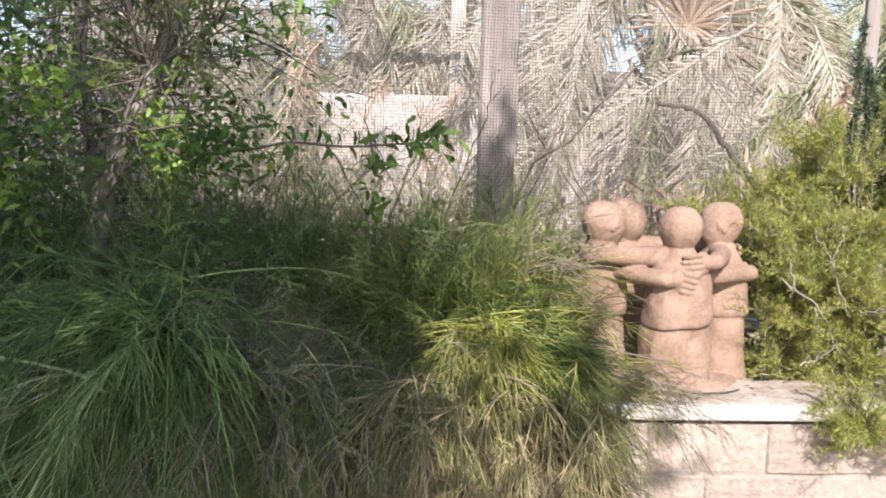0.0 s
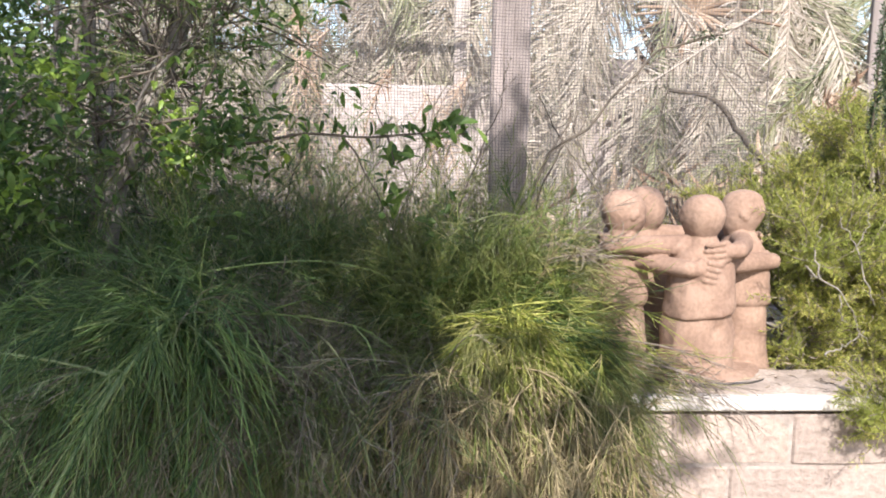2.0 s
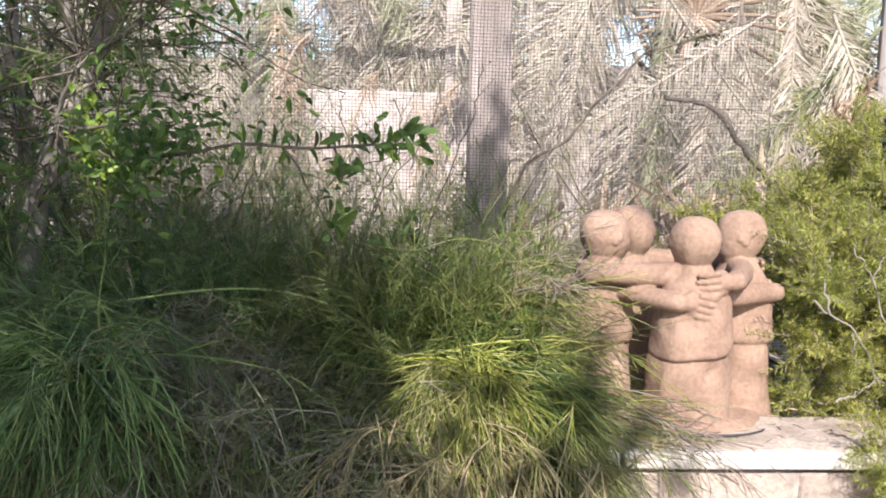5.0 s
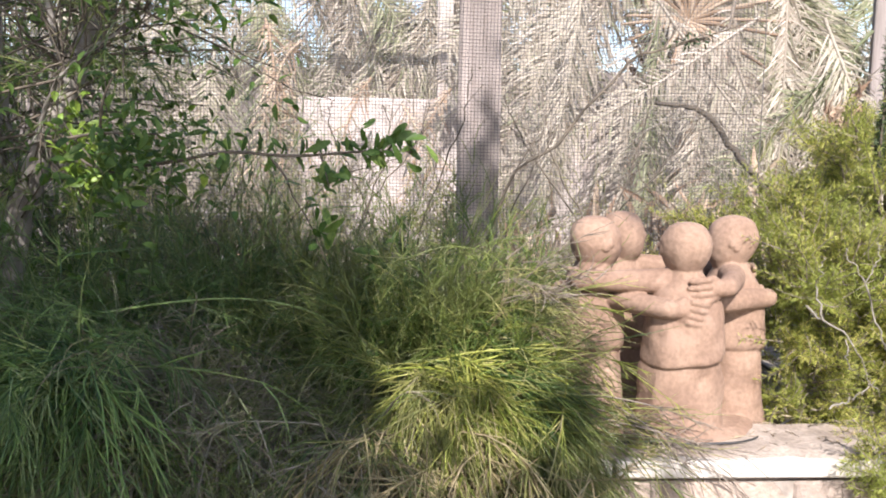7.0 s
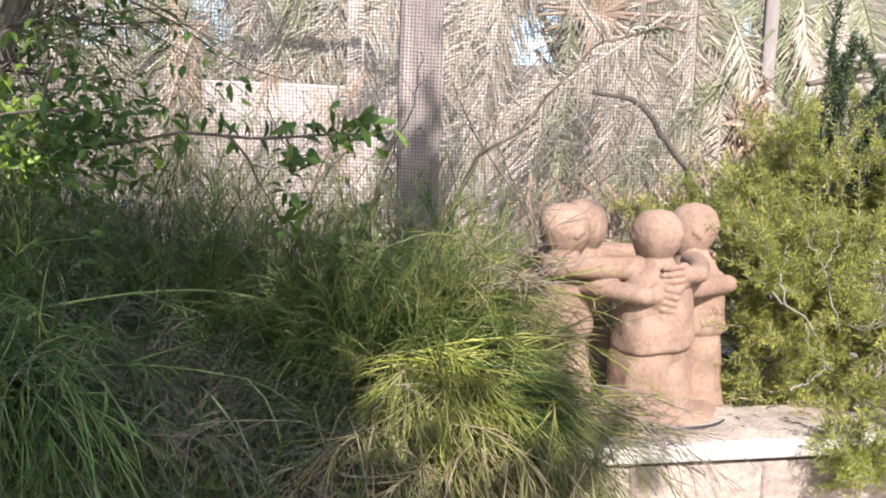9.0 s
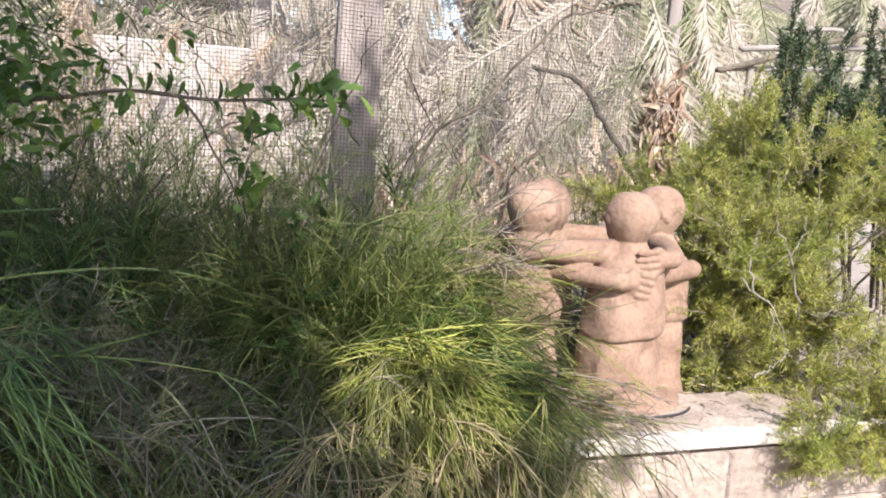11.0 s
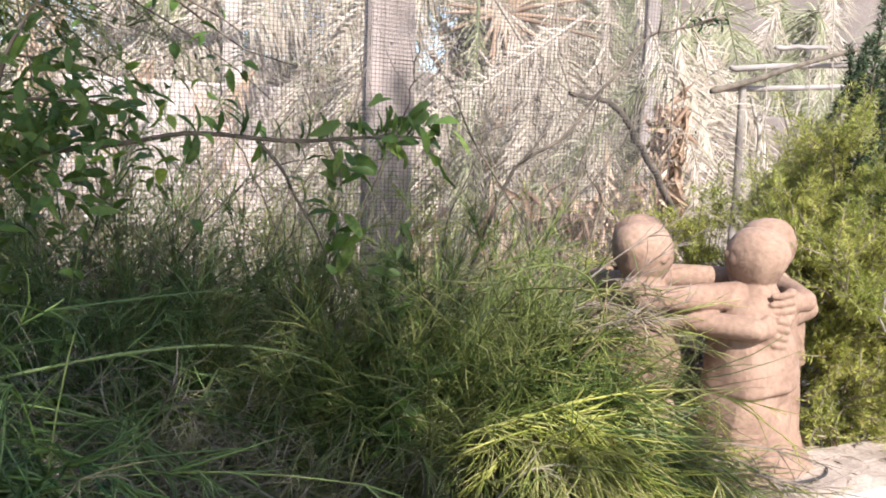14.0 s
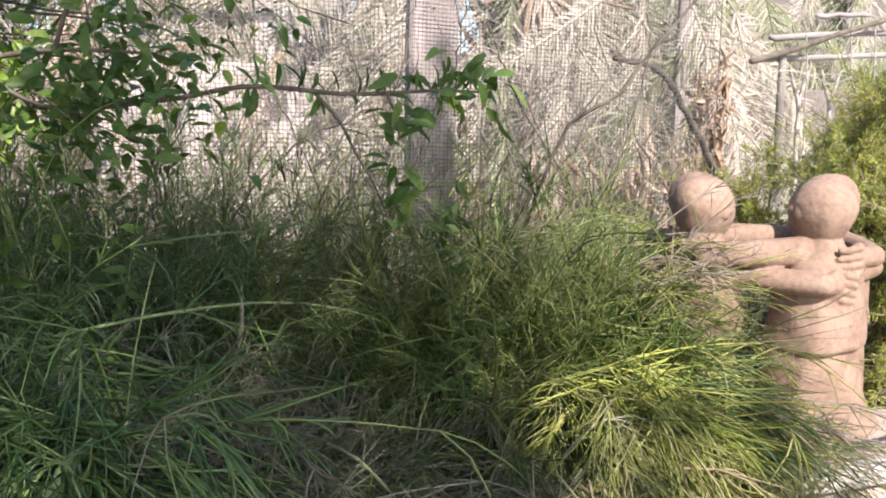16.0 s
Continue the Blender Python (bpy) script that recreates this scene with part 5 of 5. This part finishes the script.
for k in range(24):
    x, y = 1.55 + 1.9 * k / 23 + rng.normal() * 0.06, rng.uniform(5.08, 5.5)
    lean, top = rng.normal() * 0.45 + 0.2, rng.uniform(1.7, 2.3)
    frond([(x, y, top), (x + lean * 0.3, y - 0.03, top - 0.35), (x + lean * 0.7, y - 0.02, (top + 0.5) / 2 - 0.1), (x + lean, y, 0.5)], rng.uniform(0.2, 0.32), GREY_FROND if k % 2 == 1 else DEAD_FROND, "dry palm frond stacked behind the shelter post", 0.25, 0.014, 0.009)
for k in range(12):
    x, y = 3.2 + 4.0 * k / 11 + rng.normal() * 0.1, rng.uniform(6.6, 7.4)
    lean, top = rng.normal() * 0.8, rng.uniform(2.1, 2.7)
    frond([(x, y, top - 0.2), (x + lean * 0.4, y - 0.03, top), (x + lean * 0.9, y - 0.02, top - 0.5), (x + lean * 1.2, y, 0.3)], rng.uniform(0.34, 0.46), DEAD_FROND if k % 3 == 1 else GREY_FROND, "dull grey palm frond in the distance", 0.4, 0.02, 0.014)

for k in range(16):
    x, y = -1.3 + 1.9 * k / 15 + rng.normal() * 0.05, rng.uniform(5.0, 5.1)
    lean, top = rng.normal() * 0.5, rng.uniform(1.85, 2.2)
    frond([(x, y, top), (x + lean * 0.4, y - 0.02, top - 0.3), (x + lean * 0.8, y, 1.25), (x + lean, y + 0.03, 0.85)], rng.uniform(0.2, 0.3), GREY_FROND if k % 3 == 1 else DEAD_FROND, "dry palm frond hanging just beyond the plaster wall", 0.4)
for k in range(7):
    rise, reach = 0.15 + 0.07 * k, 1.25 - 0.06 * k
    c = HEART + np.array((0.05, 0.50 - 0.02 * k, 0))
    frond([c, c + np.array((reach * 0.35, 0, rise)), c + np.array((reach * 0.75, 0, rise * 0.75)), c + np.array((reach, 0, rise * 0.2 - 0.15))], rng.uniform(0.2, 0.28), GREY_FROND if k % 2 == 1 else DEAD_FROND, "bleached dead frond", of=palm)

for x0, x1, top, y in ((-0.62, -0.30, 1.38, 4.40), (-0.10, -0.34, 1.34, 4.45), (0.30, 0.02, 1.30, 4.42), (-0.42, -0.72, 1.5, 4.3), (0.05, 0.30, 1.22, 4.5), (-0.60, -0.50, 1.6, 4.35)):
    frond([(x0, y, top), (x0 * 0.7 + x1 * 0.3, y - 0.02, top - 0.12), (x0 * 0.3 + x1 * 0.7, y - 0.02, (top + 0.5) / 2), (x1, y, 0.48)], rng.uniform(0.09, 0.16), HUSK, "brown dry frond leaning on the plaster wall", 0.5, 0.03, 0.007)

# sunlit plaster wall and open shelter
rng = np.random.default_rng(25)
low_wall = thing("wall_plaster", (0.2, 4.75, 0.3), "low sunlit cream plaster wall behind the fence", "wall", kind="structure")
part("wall_body", box(bmesh.new(), -0.50, 1.25, 4.75, 4.95, 0.2, 1.26, 0.01), PLASTER, low_wall)
for x, y in ((0.29, 4.99), (2.72, 4.92)):
    sp = thing("shelter_post", (x, y, 0.4), "pale painted timber post of an open shelter", "post", "shelter posts")
    wide = 0.047 if x < 1 else 0.042
    part("post", box(bmesh.new(), x - wide, x + wide, y - 0.02, y + 0.02, 0.35, 2.2, 0.006), PALE_WOOD if x < 1 else GREY_WOOD, sp)
    if x < 1:
        part("brace", grid_mesh("brace", *limb([(x + 0.050, y - 0.04, 1.54), (x + 0.062, y - 0.04, 1.72), (x + 0.085, y - 0.04, 2.0)], 0.008, 0.036, 8, 6), DARK_TWIG), None, sp, "dark diagonal brace")
beam = thing("shelter_beam", (1.3, 4.5, 1.8), "grey timber beam across the shelter posts", "beam")
part("beam", box(bmesh.new(), -2.2, 1.9, 4.55, 4.60, 1.83, 1.87, 0.006), PALE_WOOD, beam)

far = thing("far_house", (2.0, 9.5, 0.3), "pale beige house wall far behind the palms", "house")
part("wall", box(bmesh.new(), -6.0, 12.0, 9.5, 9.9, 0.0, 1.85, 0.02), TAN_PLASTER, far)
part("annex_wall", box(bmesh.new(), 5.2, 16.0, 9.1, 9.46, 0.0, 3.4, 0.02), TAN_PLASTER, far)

# tied pole rail
rail = thing("pole_rail", (2.6, 3.77, 0.4), "rustic rail of bleached tied poles", "pole rail")
def pole(a, b, r0, r1, name, material, label=""):
    a, b = np.array(a), np.array(b)
    u = np.array([0, 0.004, 0.02, 0.2, 0.4, 0.6, 0.8, 0.98, 0.996, 1.0])
    p = a + (b - a) * u[:, None] + rng.normal(size=(10, 3)) * 0.004
    rad = (r0 + (r1 - r0) * u) * np.array([0.02, 0.85, 1, 1.06, 0.95, 1.05, 0.97, 1, 0.85, 0.02])
    part(name, grid_mesh(name, *tubes(p[None], rad[None], 10), material), None, rail, label)


for a, b, r in (((2.26, 3.77, 1.30), (3.7, 3.77, 1.40), 0.014), ((2.36, 3.79, 1.405), (3.7, 3.79, 1.515), 0.014), ((2.62, 3.80, 1.515), (2.95, 3.80, 1.545), 0.012)):
    pole(a, b, r, r * 0.85, "pole", POLE_WOOD)
pole((2.20, 3.72, 1.29), (3.4, 3.72, 1.63), 0.014, 0.009, "diagonal_pole", DARK_TWIG, "dark diagonal pole")
part("stake", grid_mesh("stake", *limb([(2.40, 3.75, 0.4), (2.405, 3.75, 0.9), (2.40, 3.75, 1.34)], 0.020, 0.017, 10, 8, 0.002), BARK), None, rail, "dark upright stake")
for x, z in ((2.52, 1.42), (2.78, 1.44), (2.92, 1.5)):
    part("cord", grid_mesh("cord", *limb([(x, 3.745, z), (x + 0.012, 3.74, z - 0.12), (x + 0.02, 3.74, z - 0.34)], 0.004, 0.003, 8, 5), TWIG), None, rail, "hanging grey cord")
for x in (2.93, 3.14):
    fork = thing("forked_stick", (x, 4.2, 0.4), "pale forked stick standing before the distant wall", "stick", "forked sticks")
    part("stem", grid_mesh("stem", *limb([(x, 4.2, 0.35), (x + 0.01, 4.2, 0.8), (x, 4.2, 1.16)], 0.014, 0.011, 10, 7, 0.002), TWIG), None, fork)
    for d in (-0.07, 0.06):
        part("prong", grid_mesh("prong", *limb([(x, 4.2, 1.15), (x + d * 0.5, 4.2, 1.23), (x + d, 4.2, 1.32)], 0.011, 0.008, 8, 7, 0.001), TWIG), None, fork)
back = thing("wall_back", (3.2, 5.5, 0.3), "tan plaster garden wall in the distance", "wall", kind="structure")
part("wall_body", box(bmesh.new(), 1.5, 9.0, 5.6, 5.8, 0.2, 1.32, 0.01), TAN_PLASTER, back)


def husk_clump(at, n, height, spread, label):
    ob = thing("dried_leaf_clump", at, label, "dried plant")
    a = rng.uniform(0, 2 * np.pi, n)
    r = spread * rng.uniform(0.5, 1.0, n)
    b = np.array(at) + np.stack([np.cos(a) * r, np.sin(a) * r * 0.7, rng.uniform(0.1, 1.0, n) * height], 1)
    way = unit(np.stack([np.cos(a) * 0.15, np.sin(a) * 0.15, rng.choice([-1.0, -0.8, -0.8, 0.5], n)], 1) + rng.normal(size=(n, 3)) * 0.26)
    v = leaf_mesh(b, way, unit(np.stack([np.cos(a), np.sin(a), 0 * a], 1) + rng.normal(size=(n, 3)) * 0.5), rng.uniform(0.05, 0.14, n), rng.uniform(0.010, 0.024, n), 0.6, 0.6)
    part("leaves", grid_mesh("leaves", *v, HUSK), None, ob, kind="stuff")
    part("stub", grid_mesh("stub", *limb([np.array(at), np.array(at) + UP * height * 0.55], spread * 0.4, spread * 0.3, 6, 8), BARK), None, ob)


husk_clump((1.72, 3.37, 0.45), 420, 0.74, 0.062, "stump wrapped in dried orange-brown leaves")
husk_clump((0.70, 2.72, 0.45), 150, 0.36, 0.10, "clump of dried orange-brown leaves behind the netting")
husk_clump((0.98, 2.90, 0.45), 190, 0.42, 0.13, "clump of dried orange-brown leaves behind the netting")
husk_clump((1.30, 3.05, 0.45), 170, 0.46, 0.11, "clump of dried orange-brown leaves behind the bush")
husk_clump((0.45, 2.75, 0.45), 100, 0.34, 0.10, "clump of dried orange-brown leaves behind the netting")

weeds = thing("pale_weeds", (0.2, 2.9, 0.5), "pale straw and green weeds behind the fence", "weeds")
part("stems", grid_mesh("stems", *spray_set(scatter(150, (-0.9, 2.6, 0.46), (1.2, 3.2, 0.5)), aim(150, (0, 0, 1.0), (0.3, 0.2, 0.1)), rng.uniform(0.3, 0.6, 150), rng.uniform(0.0, 0.4, 150), 16, 0.12, 0.5, 0.0018, 0.0013), YELLOW_BLADE), None, weeds, kind="stuff")

part("dull_stems", grid_mesh("dull_stems", *spray_set(scatter(150, (-2.2, 2.55, 0.42), (-0.1, 3.4, 0.48)), aim(150, (0, 0, 1.0), (0.3, 0.2, 0.1)), rng.uniform(0.3, 0.62, 150), rng.uniform(0.0, 0.4, 150), 20, 0.14, 0.55, 0.0018, 0.0013), DRY_BLADE), None, weeds, "dull brown dry stems", "stuff")
part("green_stems", grid_mesh("green_stems", *spray_set(scatter(110, (-2.2, 2.5, 0.42), (-0.35, 3.0, 0.48)), aim(110, (0, 0, 1.0), (0.3, 0.2, 0.1)), rng.uniform(0.35, 0.7, 110), rng.uniform(0.0, 0.4, 110), 22, 0.14, 0.55, 0.0018, 0.0012), GREEN_BLADE), None, weeds, "dull green stems", "stuff")

part("hanging_tangle", grid_mesh("hanging_tangle", *spray_set(scatter(120, (-0.9, 2.9, 0.6), (1.7, 3.5, 1.25)), aim(120, (0, 0, 0.5), (0.9, 0.2, 0.6)), rng.uniform(0.2, 0.5, 120), rng.uniform(0.0, 0.7, 120), 12, 0.13, 0.7, 0.0020, 0.0013), DEAD_FROND), None, weeds, "bleached tangled stems", "stuff")

hedge = thing("dark_hedge", (-1.6, 3.0, 0.45), "dark green leafy hedge behind the shaded fence", "hedge")
for x in np.linspace(-2.4, -0.9, 9):
    part("stem", grid_mesh("stem", *limb([(x, 3.0, 0.4), (x + rng.normal() * 0.1, 3.0, 1.0), (x + rng.normal() * 0.2, 3.0, 1.9)], 0.018, 0.006, 10, 6, 0.004), BARK), None, hedge)
part("leaves", grid_mesh("leaves", *leafy([(-2.0, 3.0, 1.3), (-1.4, 3.0, 1.5), (-1.05, 3.1, 1.0), (-1.6, 3.0, 0.8), (-1.65, 3.0, 1.6)], [(0.3, 0.15, 0.3), (0.25, 0.15, 0.22), (0.14, 0.12, 0.2), (0.35, 0.15, 0.2), (0.22, 0.15, 0.16)], [900, 700, 350, 600, 900], 0.045, 0.020), BROAD_LEAF), None, hedge, kind="stuff")

# ---- tree that shades the wall ----
rng = np.random.default_rng(26)
tree = thing("shade_tree", (-1.9, -1.6, 0), "leafy tree whose crown shades the low wall", "tree")
limbs = [[(-1.9, -1.6, 0), (-1.85, -1.5, 1.2), (-1.6, -1.3, 2.3), (-1.2, -1.1, 3.2)], [(-1.6, -1.3, 2.3), (-1.0, -1.0, 2.6), (-0.2, -1.0, 2.75)], [(-1.2, -1.1, 3.2), (-0.9, -1.1, 3.7), (-0.7, -1.1, 4.2)], [(-1.0, -1.0, 2.6), (-0.6, -1.1, 3.0), (-0.2, -1.0, 3.3)], [(-0.9, -1.1, 3.7), (-0.3, -1.05, 3.8), (0.25, -1.0, 3.85)], [(-0.9, -1.1, 3.7), (-1.15, -1.05, 4.6), (-1.4, -1.0, 5.5)]]
for pts, r in zip(limbs, (0.09, 0.045, 0.045, 0.03, 0.02, 0.03)):
    part("limb" if r < 0.09 else "trunk", grid_mesh("limb", *limb(pts, r, r * 0.4, 16, 9, 0.006), BARK), None, tree)
crown = [((-1.35, -1.0, 2.65), (0.30, 0.2, 0.26), 760), ((-0.80, -1.0, 2.65), (0.26, 0.2, 0.22), 700), ((-0.30, -1.0, 2.65), (0.20, 0.2, 0.22), 520), ((-0.02, -1.0, 2.95), (0.12, 0.15, 0.10), 110), ((-0.7, -1.0, 3.2), (0.30, 0.2, 0.18), 420),
         ((-1.2, -1.0, 3.7), (0.40, 0.2, 0.35), 620), ((-0.72, -1.0, 3.9), (0.22, 0.2, 0.3), 260), ((0.35, -1.0, 3.68), (0.055, 0.08, 0.11), 190), ((-0.09, -1.0, 3.27), (0.18, 0.15, 0.09), 300), ((-0.42, -1.0, 3.36), (0.24, 0.15, 0.14), 300), ((-0.8, -1.0, 2.28), (0.45, 0.15, 0.13), 540), ((-0.72, -1.0, 2.02), (0.34, 0.15, 0.11), 150), ((-0.9, -1.0, 4.5), (0.4, 0.2, 0.25), 260), ((-1.45, -1.0, 5.3), (0.34, 0.3, 0.42), 420), ((0.38, -1.0, 4.30), (0.07, 0.1, 0.22), 16), ((0.22, -1.0, 2.36), (0.16, 0.12, 0.08), 22), ((0.42, -1.0, 2.58), (0.06, 0.1, 0.10), 40), ((-0.015, -1.0, 2.52), (0.06, 0.12, 0.17), 200), ((-0.15, -1.0, 2.5), (0.16, 0.12, 0.12), 200)]
CROWN_GAPS = [(x, y, z, r + 0.03) for x, y, z, r in SUN_SPOTS] + [(rng.uniform(-0.95, 0.0), 1.42, rng.uniform(0.40, 0.72), rng.uniform(0.03, 0.05)) for k in range(2)]
part("crown", grid_mesh("crown", *leafy([c[0] for c in crown], [c[1] for c in crown], [c[2] for c in crown], 0.085, 0.042, CROWN_GAPS), BROAD_LEAF), None, tree, kind="stuff")

# ---- hose and litter on the wall ----
rng = np.random.default_rng(27)


def dust_sheet():
    """Washed-out sandy dust on the cap stones and round the sculpture's foot, thin at its ragged edge."""
    xs, ys = np.linspace(-0.2, 1.1, 130), np.linspace(1.462, 1.62, 40)
    X, Y = np.meshgrid(xs, ys)
    edge = np.array([1.474 + 0.012 * noise.noise((x * 9, 1, 3)) + 0.006 * noise.noise((x * 40, 2, 5)) for x in xs])
    depth = np.clip((Y - edge) / 0.03, -1, 1)
    rough = np.array([[noise.noise((x * 28, y * 28, 2)) for x in xs] for y in ys])
    Z = 0.5320 + 0.0055 * depth + 0.0022 * rough * (depth > 0)
    idx = np.arange(X.size).reshape(X.shape)
    f = np.stack([idx[:-1, :-1], idx[:-1, 1:], idx[1:, 1:], idx[1:, :-1]], -1).reshape(-1, 4)
    return grid_mesh("sandy_dust", np.stack([X, Y, Z], -1).reshape(-1, 3), f, DUST)


tagged(part("sandy_dust", dust_sheet()), "pale sandy dust lying on the cap stones", "dust", kind="stuff")
hose = thing("drip_hose", (0.5, 1.53, 0.53), "thin black drip hose lying along the cap stone", "hose")
part("tube", grid_mesh("tube", *limb([(0.20, 1.53, 0.540), (0.42, 1.525, 0.5400), (0.52, 1.516, 0.5400), (0.62, 1.524, 0.5400), (0.70, 1.60, 0.532), (0.80, 1.70, 0.53)], 0.0022, 0.0022, 26, 8), RUBBER), None, hose)
n = 260
lit = np.stack([rng.uniform(-1.0, 1.2, n), rng.uniform(1.56, 2.3, n), np.full(n, SOIL_Z + 0.008)], 1)
tagged(part("leaf_litter", grid_mesh("leaf_litter", *leaf_mesh(lit, unit(rng.normal(size=(n, 3)) * (1, 1, 0.1)), unit(rng.normal(size=(n, 3)) * 0.4 + UP), rng.uniform(0.02, 0.045, n), rng.uniform(0.006, 0.014, n), 0.1), LITTER)), "dry brown leaf litter on the soil", "leaf litter", kind="stuff")

n = 170
bits = np.stack([rng.uniform(0.38, 0.95, n), rng.uniform(1.50, 1.72, n), np.full(n, 0.539)], 1)
crumbs = strips(bits, rng.normal(size=(n, 3)) * (1, 1, 0.12), rng.uniform(0.012, 0.05, n), rng.uniform(0.0015, 0.004, n))
tagged(part("fallen_twigs", grid_mesh("fallen_twigs", *crumbs, LITTER)), "fallen dry twigs and needles beside the sculpture", "twig litter", kind="stuff")

# ---- blocks and cap stones of the wall ----
LENGTH, COURSE, GAP = 0.392, 0.1, 0.003
block_meshes = [piece_mesh("block", LENGTH - GAP, 0.04, COURSE - GAP, BLOCK, 0.004, 0.004, s) for s in range(4)]
count = 0
for row in range(5):
    z = 0.397 - row * COURSE
    shift = 0.684 if row % 2 == 0 else 0.57
    for k in range(-8, 7):
        b = new("block", block_meshes[count % 4])
        b.parent = wall
        b.location = Vector((shift + k * LENGTH + GAP / 2, WALL_Y - 0.004 + 0.002 * ((count * 7) % 5 - 2) / 2, z + GAP / 2)) - wall.location
        count += 1
cap_meshes = [piece_mesh("cap_stone", 0.594, 0.055, 0.0275, CAP, 0.003, 0.0015, s + 9) for s in range(2)]
for k in range(-5, 5):
    b = new("cap_stone", cap_meshes[k % 2])
    b.parent = wall
    b.location = Vector((0.40 + k * 0.6, WALL_Y - 0.016, 0.505)) - wall.location
